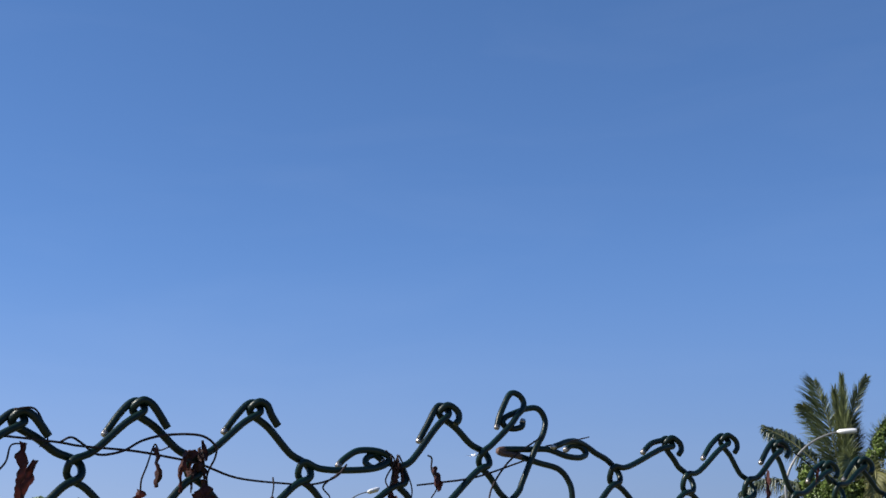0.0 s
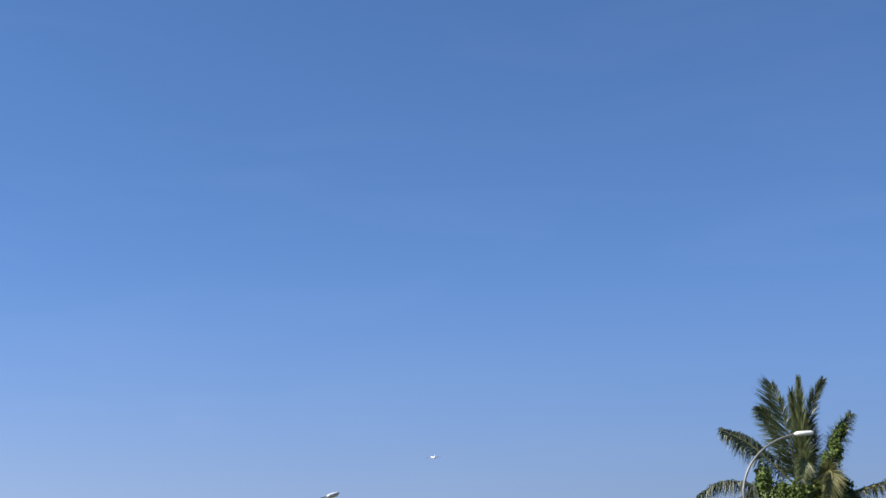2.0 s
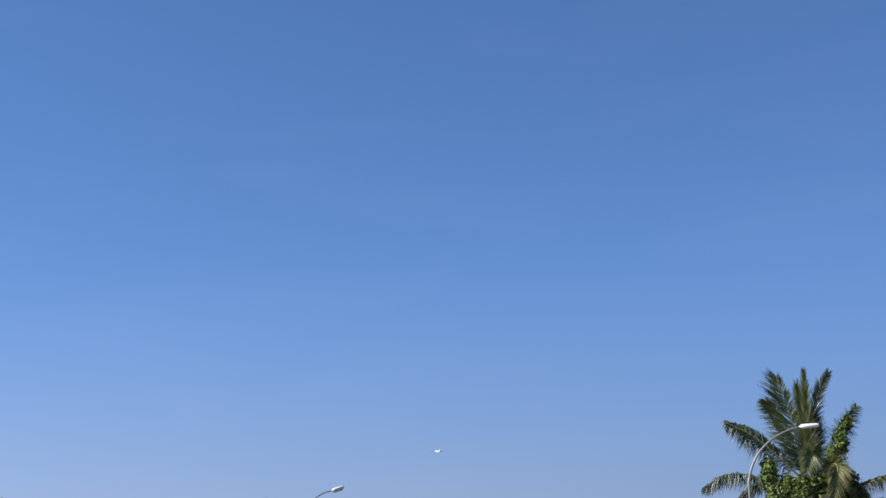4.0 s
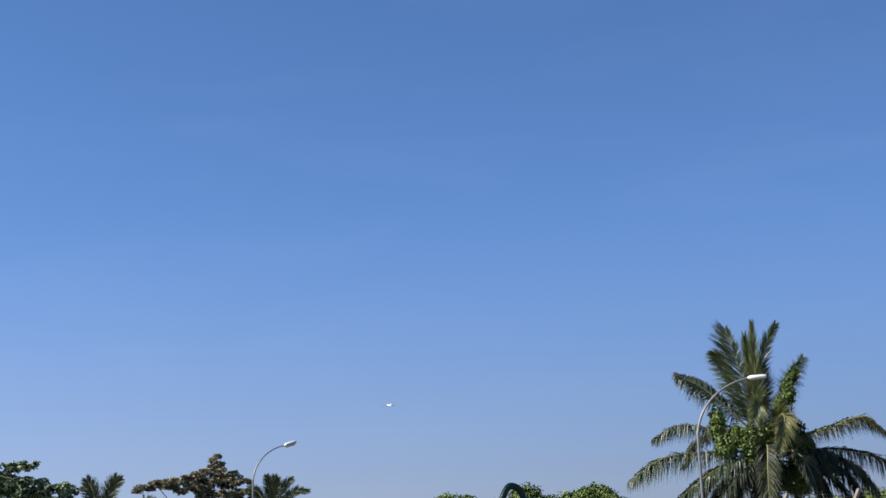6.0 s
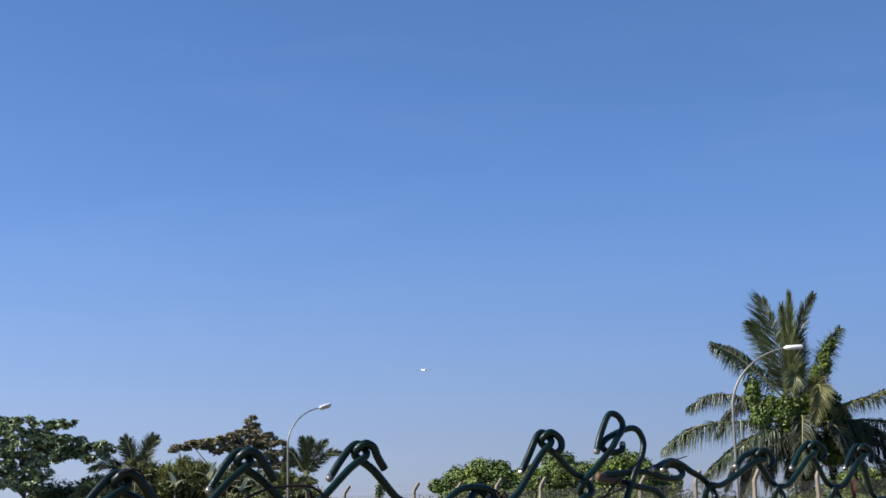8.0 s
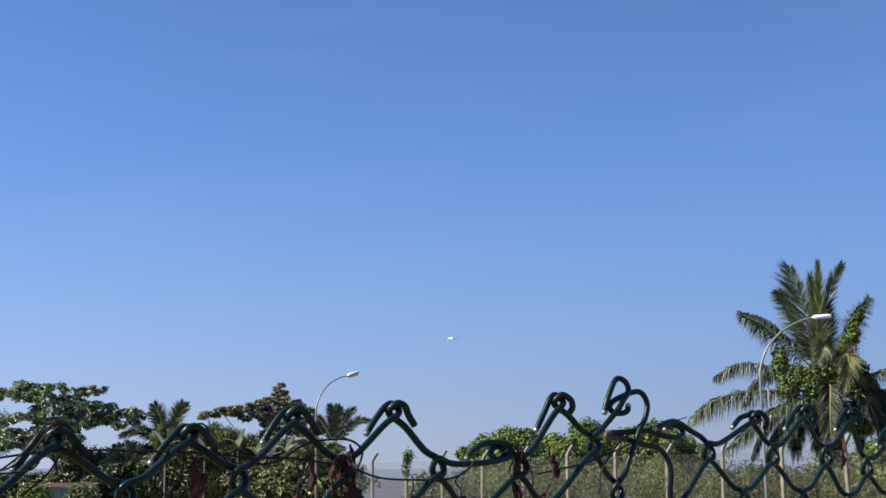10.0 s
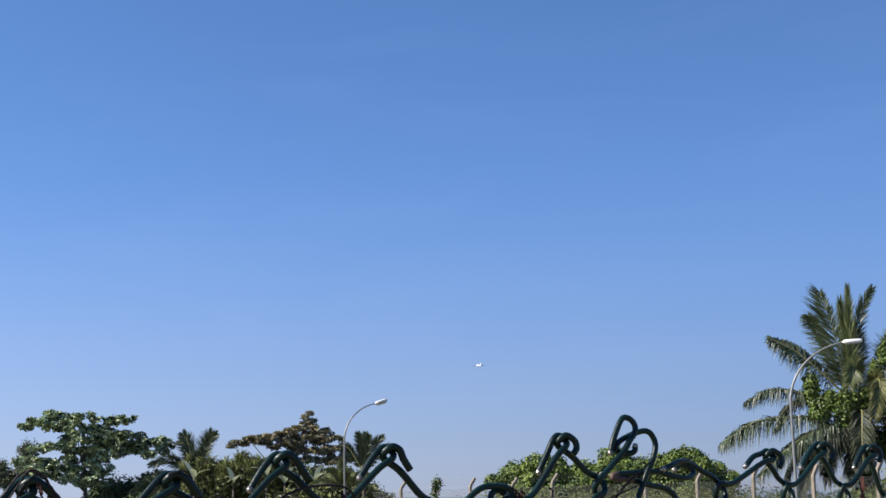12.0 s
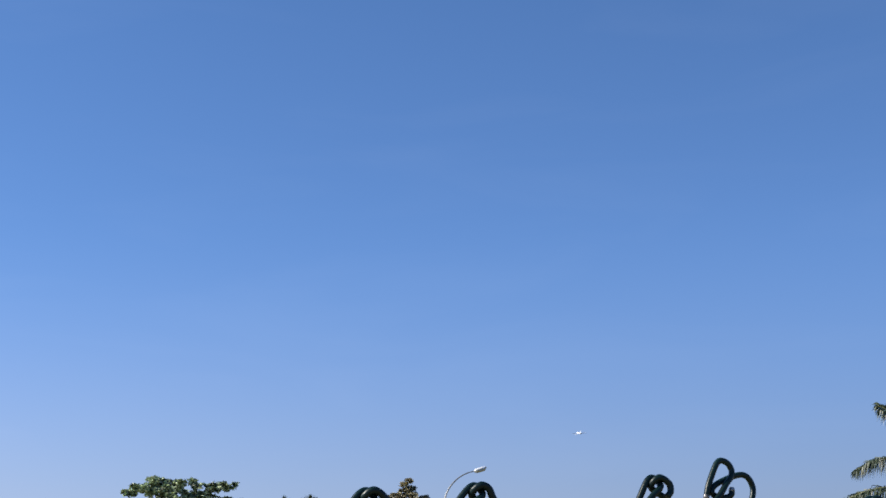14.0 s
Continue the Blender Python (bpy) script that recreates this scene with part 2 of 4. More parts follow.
def leaves(rng, at, normal, along, length, width, fold=0.25):
    """One folded pointed leaf of four corners at each place: verts and faces."""
    n = len(at)
    normal = normal / (np.linalg.norm(normal, axis=1)[:, None] + 1e-9)
    along = along - normal * np.sum(along * normal, axis=1)[:, None]
    along /= np.linalg.norm(along, axis=1)[:, None] + 1e-9
    side = np.cross(normal, along)
    L = (length * rng.uniform(0.7, 1.25, n))[:, None]
    Wd = (width * rng.uniform(0.75, 1.2, n))[:, None]
    v = np.empty((n, 4, 3))
    v[:, 0] = at
    v[:, 1] = at + along * L * 0.55 + side * Wd * 0.5 + normal * Wd * fold
    v[:, 2] = at + along * L - normal * L * 0.12
    v[:, 3] = at + along * L * 0.55 - side * Wd * 0.5 + normal * Wd * fold
    i = np.arange(n)[:, None] * 4
    f = np.vstack([i + np.array([[0, 1, 2]]), i + np.array([[0, 2, 3]])])
    return v.reshape(-1, 3), f


def blob_points(rng, blobs, n, shell=0.35):
    """Points in the outer shell of several ellipsoids (x, y, z, rx, ry, rz), made lumpy by noise, and outward normals."""
    vol = np.array([(b[3] * b[4] + b[3] * b[5] + b[4] * b[5]) for b in blobs])
    pick = rng.choice(len(blobs), n, p=vol / vol.sum())
    B = np.array(blobs, float)[pick]
    d = rng.normal(size=(n, 3))
    d /= np.linalg.norm(d, axis=1)[:, None]
    lump = np.array([noise.noise(Vector(q * 2.3 + k * 7.1)) for q, k in zip(d, pick)])
    lump2 = np.array([noise.noise(Vector(q * 6.0 + k * 3.7)) for q, k in zip(d, pick)])
    r = (1 - shell * rng.random(n) ** 1.5) * (1 + 0.38 * lump + 0.22 * lump2)
    return B[:, :3] + d * B[:, 3:] * r[:, None], d / B[:, 3:]


def leaf_cloud(rng, blobs, n, length, width, shell=0.35, lift=0.5, droop=0.0, loose=0.55):
    """Single leaves all over the shells."""
    at, out = blob_points(rng, blobs, n, shell)
    out = out / np.linalg.norm(out, axis=1)[:, None]
    normal = out + rng.normal(size=(n, 3)) * loose + np.array([0, 0, lift])
    along = rng.normal(size=(n, 3)) + np.array([0, 0, -droop])
    return leaves(rng, at, normal, along, length, width)


def rosettes(rng, blobs, n, length, width, per=8, shell=0.45):
    """Whorls of leaves that spread from shoot tips, as on trees with tiered limbs."""
    at, out = blob_points(rng, blobs, n, shell)
    axis = out / np.linalg.norm(out, axis=1)[:, None] * 0.9 + np.array([0, 0, 0.45]) + rng.normal(size=(n, 3)) * 0.3
    axis /= np.linalg.norm(axis, axis=1)[:, None]
    a = np.repeat(at, per, axis=0)
    ax = np.repeat(axis, per, axis=0)
    d = rng.normal(size=(n * per, 3))
    d -= ax * np.sum(d * ax, axis=1)[:, None]
    d /= np.linalg.norm(d, axis=1)[:, None] + 1e-9
    along = d + ax * rng.uniform(-0.5, 0.6, n * per)[:, None]
    normal = ax - d * 0.4 + rng.normal(size=(n * per, 3)) * 0.15
    return leaves(rng, a, normal, along, length, width)


# ---- ground and distance ----
bm = bmesh.new()
bmesh.ops.create_circle(bm, cap_ends=True, radius=4800, segments=96)
ground = part("ground", bm, M_GROUND, None)
tagged(ground, "dry grass ground with patches of bare soil", "ground", kind="structure")

# added flat sheet, grey in place of haze over the distant ground
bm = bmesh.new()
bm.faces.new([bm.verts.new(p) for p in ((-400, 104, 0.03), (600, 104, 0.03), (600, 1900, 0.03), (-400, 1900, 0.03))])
tagged(part("pavement", bm, M_FAR_GROUND, None), "added grey sheet for the hazy ground beyond the far fence", "pavement", kind="structure")

# far hills; their haze is only base colour
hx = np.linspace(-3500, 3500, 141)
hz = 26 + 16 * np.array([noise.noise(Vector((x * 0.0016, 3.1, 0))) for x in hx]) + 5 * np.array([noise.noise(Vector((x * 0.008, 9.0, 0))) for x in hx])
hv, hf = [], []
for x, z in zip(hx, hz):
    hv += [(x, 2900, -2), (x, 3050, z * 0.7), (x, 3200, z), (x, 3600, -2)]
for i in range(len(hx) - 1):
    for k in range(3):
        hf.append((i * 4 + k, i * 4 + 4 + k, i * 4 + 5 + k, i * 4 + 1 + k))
tagged(mesh_ob("backdrop_hill", hv, hf, M_HILL), "low wooded hills along the horizon, haze in their colour", "hill", kind="structure")

# ---- chain-link fence beside the camera ----
F0 = np.array([-0.0837, 0.7817])
FU = np.array([0.7621, 0.6475])
FN = np.array([0.6475, -0.7621])   # towards the camera's side
WIRE_R, LEG = 0.0021, 0.0025


def on_fence(s, out, z):
    q = F0 + FU * s + FN * out
    return (q[0], q[1], z)


PEAK_S = {-2: -0.144, -1: -0.067, 0: 0.0, 1: 0.0736, 2: 0.160, 3: 0.2150, 4: 0.2800, 5: 0.335, 6: 0.4300, 7: 0.4950, 8: 0.5605, 9: 0.6246, 10: 0.6752, 11: 0.7422}
PEAK_Z = {-2: 1.778, -1: 1.781, 0: 1.792, 1: 1.797, 2: 1.772, 3: 1.8062, 4: 1.818, 5: 1.788, 6: 1.7990, 7: 1.8052, 8: 1.804, 9: 1.791, 10: 1.797, 11: 1.798}
JOINT = {-7: (-0.2500, 1.7340), -5: (-0.1800, 1.7380), -1: (-0.0361, 1.7512), 1: (0.0340, 1.7560), 3: (0.1071, 1.7575), 5: (0.1779, 1.7577), 7: (0.2473, 1.7721), 9: (0.3100, 1.765),
         11: (0.3702, 1.7674), 13: (0.4486, 1.7652), 15: (0.5203, 1.7642), 17: (0.5785, 1.7555), -3: (-0.1040, 1.7440), 19: (0.6380, 1.7650), 21: (0.7080, 1.7600)}
FIRST, LAST, ROWS = -30, 62, 51
wr = random.Random(4)
for c in range(FIRST // 2 - 1, LAST // 2 + 2):
    if c not in PEAK_S:
        PEAK_S[c] = -0.144 + (c + 2) * 0.0705 if c < 0 else 0.7422 + (c - 11) * 0.0705
        PEAK_Z[c] = (1.773 if c < 0 else 1.792) + wr.uniform(-0.010, 0.008)


def joint(j):
    return JOINT.get(j, (0.5 * (PEAK_S[j // 2] + PEAK_S[(j + 1) // 2]), (1.736 if j < 0 else 1.757) + random.Random(j).uniform(-0.003, 0.003)))


def column(j, row):
    """Place along the fence and height of the crossing in half-column j and row."""
    if row == 0:
        return PEAK_S[j // 2], PEAK_Z[j // 2]
    if row == 1:
        return joint(j)
    w = random.Random(j * 97 + row)
    (s0, z0), (s1, z1) = (joint(j - 1), joint(j + 1)) if j % 2 == 0 else (joint(j), joint(j))
    if j in LOWER and row == 2:
        return LOWER[j]
    return (s0 + s1) / 2 + w.uniform(-0.0015, 0.0015), (z0 + z1) / 2 - 0.0360 - (row - 2) * 0.0347 + w.uniform(-0.0015, 0.0015)


LOWER = {0: (0.0001, 1.7145), 2: (0.0673, 1.7195), 4: (0.1341, 1.7240), 6: (0.1985, 1.7275), 8: (0.2690, 1.7400), 10: (0.3280, 1.7230)}
# wires whose tops are bent over, from the cut end to where they join the weave
BENT = {}
BENT[3] = [(0.1331, 1.7621, 1), (0.1375, 1.7662, 1), (0.1461, 1.7712, .8), (0.1560, 1.7722, .3), (0.1640, 1.7710, -.3), (0.1680, 1.7680, -.8), (0.1645, 1.7636, -1),
        (0.1524, 1.7603, -1), (0.1300, 1.7586, -1), (0.1160, 1.7592, -.6)]
BENT[4] = [(0.1660, 1.7668, 1), (0.1610, 1.7697, 1.2), (0.1545, 1.7682, .6), (0.1515, 1.7645, 0), (0.1545, 1.7615, -.8), (0.1610, 1.7622, .6), (0.1695, 1.7655, 1)]
BENT[7] = [(0.2606, 1.7936, 0.6), (0.2630, 1.8008, 0.6), (0.2683, 1.8101, 0.72), (0.2724, 1.8160, 0.72), (0.2763, 1.8178, 0.48), (0.2812, 1.8157, 0.12), (0.2834, 1.8114, -0.24), (0.2813, 1.8067, -0.6), (0.2761, 1.8025, -0.96),
        (0.2723, 1.7987, -1.2), (0.2686, 1.7947, -1.2), (0.2634, 1.7901, -0.96), (0.2579, 1.7853, -0.72), (0.2520, 1.7805, -0.6)]
BENT[8] = [(0.2797, 1.7984, -1.32), (0.2784, 1.7948, -1.44), (0.2737, 1.7931, -0.72), (0.2689, 1.7938, 0.24), (0.2658, 1.7967, 0.6), (0.2677, 1.7998, 0.84), (0.2727, 1.8026, 0.96), (0.2799, 1.8054, 0.84), (0.2876, 1.8079, 0.6),
        (0.2948, 1.8090, 0.24), (0.3003, 1.8064, 0.0), (0.3028, 1.7996, -0.36), (0.2993, 1.7910, -0.72), (0.2955, 1.7860, -0.84), (0.2916, 1.7806, -0.84), (0.2858, 1.7700, -0.72), (0.2790, 1.7575, -0.6)]
BENT[9] = [(0.3244, 1.7824, .8), (0.3310, 1.7858, 1.2), (0.3395, 1.7850, .8), (0.3420, 1.7805, 0), (0.3334, 1.7772, -1), (0.3199, 1.7775, -1), (0.3043, 1.7812, -.4),
        (0.2887, 1.7806, .6), (0.2700, 1.7797, 1), (0.2626, 1.7783, 1), (0.2665, 1.7767, 1), (0.2784, 1.7760, 1), (0.2988, 1.7722, 1), (0.3170, 1.7690, 1),
        (0.3252, 1.7614, .6), (0.3275, 1.7519, .2)]
BENT[10] = [(0.3069, 1.7828, -1.6), (0.3130, 1.7848, -1.6), (0.3203, 1.7870, -1), (0.3312, 1.7885, -.2), (0.3420, 1.7868, .6), (0.3530, 1.7818, .6), (0.3640, 1.7780, 0.8)]
START_ROW = {3: 1, 4: 1, 7: 1, 8: 2, 9: 2, 10: 1}


def wire_points(j):
    """The path of the wire that winds between half-columns j and j + 1, from its cut end down."""
    even_left = j % 2 == 0
    pts = []
    if j in BENT:
        pts += [on_fence(s, -LEG * o, z) for s, z, o in BENT[j]]
        row = START_ROW[j]
        last = BENT[j][-1][:2]
    else:
        c = j if even_left else j + 1
        s, z = column(c, 0)
        last = (s, z - 0.006)
        js, jz = column(j + 1 if even_left else j, 1)
        w = random.Random(j * 13 + 5)
        d = 1 if even_left else -1          # which way the wire runs down from its peak
        far = (0.0295 if d < 0 else 0.0215) * w.uniform(0.9, 1.1)
        us, uz = js - s, jz - z
        n = math.hypot(us, uz)
        us, uz = us / n, uz / n             # along the leg, away from the peak
        lift = w.uniform(0.0015, 0.0035) + (0.0007 if j > 10 else 0)
        z -= WIRE_R
        pts += [on_fence(s + us * far, LEG * d * 1.3, z + uz * far + min(lift, 0.002)), on_fence(s + us * far * 0.62, LEG * d * 1.3, z + uz * far * 0.56 + lift * 0.9),
                on_fence(s + d * 0.0052, LEG * d * 1.2, z - 0.0016), on_fence(s + d * 0.0004, LEG * d, z + 0.0002), on_fence(s - d * (0.0033 if d > 0 else 0.0018), 0, z - 0.0028),
                on_fence(s - d * (0.0022 if d > 0 else 0.0004), -LEG * d, z - 0.0064), on_fence(s + us * 0.0150, -LEG * d, z + uz * 0.0150 - 0.0022)]
        if d > 0 and j > 4:                 # this end is short and curls round
            k = w.uniform(0.95, 1.15)
            pts[:3] = [on_fence(s + 0.0052 * k, LEG * 1.6, z - 0.0122 * k), on_fence(s + 0.0084 * k, LEG * 1.6, z - 0.0085 * k), on_fence(s + 0.0074 * k, LEG * 1.4, z - 0.0032 * k)]
        row = 1
    while row < ROWS:
        c = j if (j + row) % 2 == 0 else j + 1
        s, z = column(c, row)
        ns, nz = column(2 * j + 1 - c, row + 1)
        d = 1 if c == j + 1 else -1         # the wire comes to the crossing from the side -d
        o = d

        def toward(qs, qz, dist):
            n = math.hypot(qs - s, qz - z)
            return (qs - s) / n * dist, (qz - z) / n * dist
        (as_, az), (bs, bz) = toward(*last, 0.0125), toward(ns, nz, 0.0125)
        if math.hypot(last[0] - s, last[1] - z) > 0.018:
            pts.append(on_fence(s + as_, -LEG * o, z + az + 0.001))
        e = 1.0 + 0.3 * min(1, max(0, (s - 0.33) / 0.08))      # slacker links further along
        pts += [on_fence(s + d * 0.0016 * e, -LEG * o * 0.9, z + 0.0048 * e), on_fence(s + d * 0.0040 * e, 0, z),
                on_fence(s + d * 0.0016 * e, LEG * o * 0.9, z - 0.0048 * e), on_fence(s + bs, LEG * o, z + bz - 0.001)]
        last = (s, z)
        row += 1
    return pts


fence = thing("chain_link_fence", (0, 0, 0), "dark green plastic-coated chain-link fence with bent knuckled top", "fence")
for j in range(FIRST, LAST):
    pts = wire_points(j)
    cut = 34
    near = -10 <= j < 34
    fine, rough_ = smooth_line(pts[:cut], 5 if near else 2), smooth_line(pts[cut - 2:], 2)
    v, f = tube(np.vstack([fine[:-6 if near else -3], rough_[2:]]), WIRE_R * random.Random(j).uniform(0.95, 1.06), 9 if near else 5)
    w = mesh_ob("wire", v, f, M_WIRE, fence)
    # the bare steel end
    p0, p1 = np.array(pts[0]), np.array(pts[1])
    dirn = (p0 - p1) / np.linalg.norm(p1 - p0)
    if j % 2 or j in BENT:
        v, f = tube([p0 - dirn * 0.0012, p0 + dirn * 0.0004, p0 + dirn * 0.0014], [WIRE_R * 1.02, WIRE_R * 0.95, WIRE_R * 0.8], 9)
        mesh_ob("cut_end", v, f, M_STEEL, w, "bare steel cut end")
# the stretch where the coating has bleached
v, f = tube(smooth_line([on_fence(s, -LEG * o, z) for s, z, o in BENT[9][7:13]], 5)[6:22], WIRE_R * 1.04, 9)
mesh_ob("bleached_coating", v, f, M_BLEACHED, fence, "faded pinkish worn coating")


# ---- dead creeper on the fence ----
creeper = thing("dead_creeper", on_fence(0.05, 0.004, 1.76), "dry purplish-brown creeper stems with curled dead leaves on the wire", "vine")
CI = creeper.matrix_world.inverted()


def own(pts, m):
    return [tuple(m @ Vector(p)) for p in pts]


STEMS = [
    [(-0.30, 1.760), (-0.22, 1.757), (-0.15, 1.7655), (-0.09, 1.766), (-0.0495, 1.7641), (-0.036, 1.7627), (-0.0063, 1.7623), (0.0133, 1.7605), (0.0336, 1.7571), (0.0583, 1.7507), (0.0913, 1.7492), (0.1104, 1.7494),
     (0.125, 1.754), (0.134, 1.762)],
    [(-0.0466, 1.7643), (-0.0408, 1.767), (-0.033, 1.7644), (-0.025, 1.7591), (-0.0127, 1.7613), (-0.0002, 1.7681), (0.016, 1.7722), (0.0346, 1.7729), (0.0435, 1.7679), (0.0448, 1.7618), (0.041, 1.75), (0.043, 1.735)],
    [(0.1866, 1.7519), (0.2066, 1.7546), (0.239, 1.7597), (0.2783, 1.7721)],
    [(0.2458, 1.7378), (0.2508, 1.7523), (0.2608, 1.7674), (0.2735, 1.7774), (0.2993, 1.7904)],
]
SHOOTS = [
    [(0.3043, 1.7831), (0.3230, 1.7870), (0.3423, 1.7914)],
    [(0.0042, 1.7409), (0.0022, 1.7470), (0.0051, 1.7546), (0.0104, 1.7663), (0.0135, 1.7635), (0.0197, 1.7660)],
    [(-0.0791, 1.7441), (-0.0732, 1.7521), (-0.0692, 1.7610), (-0.0620, 1.7625)],
    [(0.166, 1.772), (0.172, 1.766), (0.1675, 1.755), (0.1690, 1.748), (0.170, 1.730)],
    [(0.1982, 1.7706), (0.2036, 1.7692), (0.2044, 1.7622), (0.2062, 1.7524), (0.2007, 1.7445), (0.1960, 1.7365), (0.188, 1.730)],
    [(0.170, 1.770), (0.173, 1.758), (0.169, 1.745), (0.171, 1.732)], [(0.178, 1.770), (0.184, 1.760), (0.186, 1.748), (0.182, 1.735)],
    [(0.540, 1.782), (0.5385, 1.770), (0.5396, 1.7550)],
    [(0.560, 1.800), (0.585, 1.790), (0.6074, 1.7771), (0.607, 1.768)],
    [(0.0845, 1.752), (0.0855, 1.7470), (0.0856, 1.7400)],
    [(0.1308, 1.7566), (0.1210, 1.7486), (0.1259, 1.7432), (0.1252, 1.7389)],
    [(0.0400, 1.7627), (0.0423, 1.7490), (0.0455, 1.7384), (0.0438, 1.7286)],
    # dry stems wound round the wire further back along the fence
    [(-0.195, 1.744), (-0.1751, 1.7532), (-0.1639, 1.7613), (-0.1554, 1.7692), (-0.1468, 1.7785), (-0.1393, 1.7802), (-0.1314, 1.7726), (-0.1266, 1.7640)],
    [(-0.200, 1.755), (-0.1752, 1.7565), (-0.1660, 1.7580), (-0.1545, 1.7655), (-0.1480, 1.7735), (-0.1420, 1.7812), (-0.1340, 1.7765), (-0.1290, 1.7660)],
    [(-0.190, 1.761), (-0.1760, 1.7555), (-0.1593, 1.7560), (-0.1500, 1.7600), (-0.1467, 1.7725), (-0.1370, 1.7790), (-0.1300, 1.7690)],
    [(-0.1593, 1.7440), (-0.1480, 1.7540), (-0.1380, 1.7640), (-0.1310, 1.7660)],
    [(-0.0700, 1.7790), (-0.0600, 1.7805), (-0.0530, 1.7745), (-0.0500, 1.7640), (-0.0560, 1.7610)],
]
cr = random.Random(8)
for i, st in enumerate(STEMS + SHOOTS):
    pts = own([on_fence(s + cr.uniform(-.0006, .0006) - (0.003 if i > 3 else 0), 0.0045 + 0.002 * math.sin(k * 1.7 + i), z) for k, (s, z) in enumerate(st)], CI)
    v, f = tube(smooth_line(pts, 6), [0.0006, 0.00075, 0.0006] if i < 4 else [0.0006, 0.0004], 6)
    mesh_ob("stem", v, f, M_TENDRIL, creeper)


def dead_leaf(seed, length, width):
    """A dry leaf, hung from its stalk, rolled and crumpled."""
    w = random.Random(seed)
    nu, nv = 9, 17
    verts, faces = [], []
    curl, tw = w.uniform(1.6, 3.0), w.uniform(-1.2, 1.2)
    for b in range(nv):
        t = b / (nv - 1)
        half = width * (math.sin(math.pi * min(1, t * 0.92 + 0.08)) ** 0.7) * 0.5 + 0.0006
        for a in range(nu):
            u = a / (nu - 1) * 2 - 1
            ang = u * curl * 0.5 + tw * t
            rr = half / max(0.5, curl * 0.5)
            k = 0.45 * width * noise.noise(Vector((u * 1.7 + seed, t * 5, 0.3))) + 0.12 * width * noise.noise(Vector((u * 5 + seed, t * 15, 1.3)))
            verts.append((rr * math.sin(ang) + 0.2 * length * math.sin(t * 2.2 + seed) * 0.4 + k, rr * (1 - math.cos(ang)) + k, -length * t + 0.3 * k))
    for b in range(nv - 1):
        for a in range(nu - 1):
            i = b * nu + a
            faces.append((i, i + 1, i + nu + 1, i + nu))
    return verts, faces


DEAD = [(0.0106, 1.7650, .023, .010), (0.0042, 1.7415, .022, .012), (0.0300, 1.7640, .024, .010), (0.0330, 1.7645, .018, .010), (0.0381, 1.7425, .022, .012), (0.0400, 1.7490, .016, .010),
        (0.0461, 1.7405, .020, .011), (0.0520, 1.7340, .018, .012), (0.0856, 1.7415, .018, .009), (0.1248, 1.7390, .016, .010), (0.2040, 1.7640, .014, .008), (0.2060, 1.7600, .012, .009), (0.5396, 1.778, .026, .006),
        (0.6074, 1.783, .012, .007), (-0.0610, 1.7625, .030, .010), (-0.0550, 1.7540, .028, .010), (0.1960, 1.7395, .012, .008), (0.1690, 1.7470, .018, .010), (0.1735, 1.7450, .022, .009),
        (-0.21, 1.755, .034, .014)]
PLAIN = len(DEAD)
for k in range(7):                          # a matted clump round one crossing
    DEAD.append((0.1760 + cr.uniform(-0.006, 0.006), 1.7715 - k * 0.0020 + cr.uniform(-.002, .002), cr.uniform(.008, .014), cr.uniform(.004, .007)))
for k in range(3):
    DEAD.append((-0.137 + 0.004 * k, 1.7750 - k * 0.003, cr.uniform(.006, .009), cr.uniform(.004, .006)))
for k in range(5):
    DEAD.append((0.0365 + cr.uniform(-0.004, 0.004), 1.770 - k * 0.004, cr.uniform(.009, .014), cr.uniform(.004, .007)))
for i, (s, z, ln_, wd) in enumerate(DEAD):
    v, f = dead_leaf(i + 1, ln_ * 0.95, wd * 0.6)
    off = 0.003 + 0.004 * cr.random()      # hung on the near side of the wire
    m = CI @ Matrix.Translation(on_fence(s - 0.65 * off, off, z)) @ pose(0, 0, 0, cr.uniform(-12, 12), cr.uniform(-14, 14), cr.uniform(0, 360))
    mesh_ob("dead_leaf", own(v, m), f, M_DEAD if i < PLAIN else M_MATTED, creeper, "curled red-brown dead leaf")


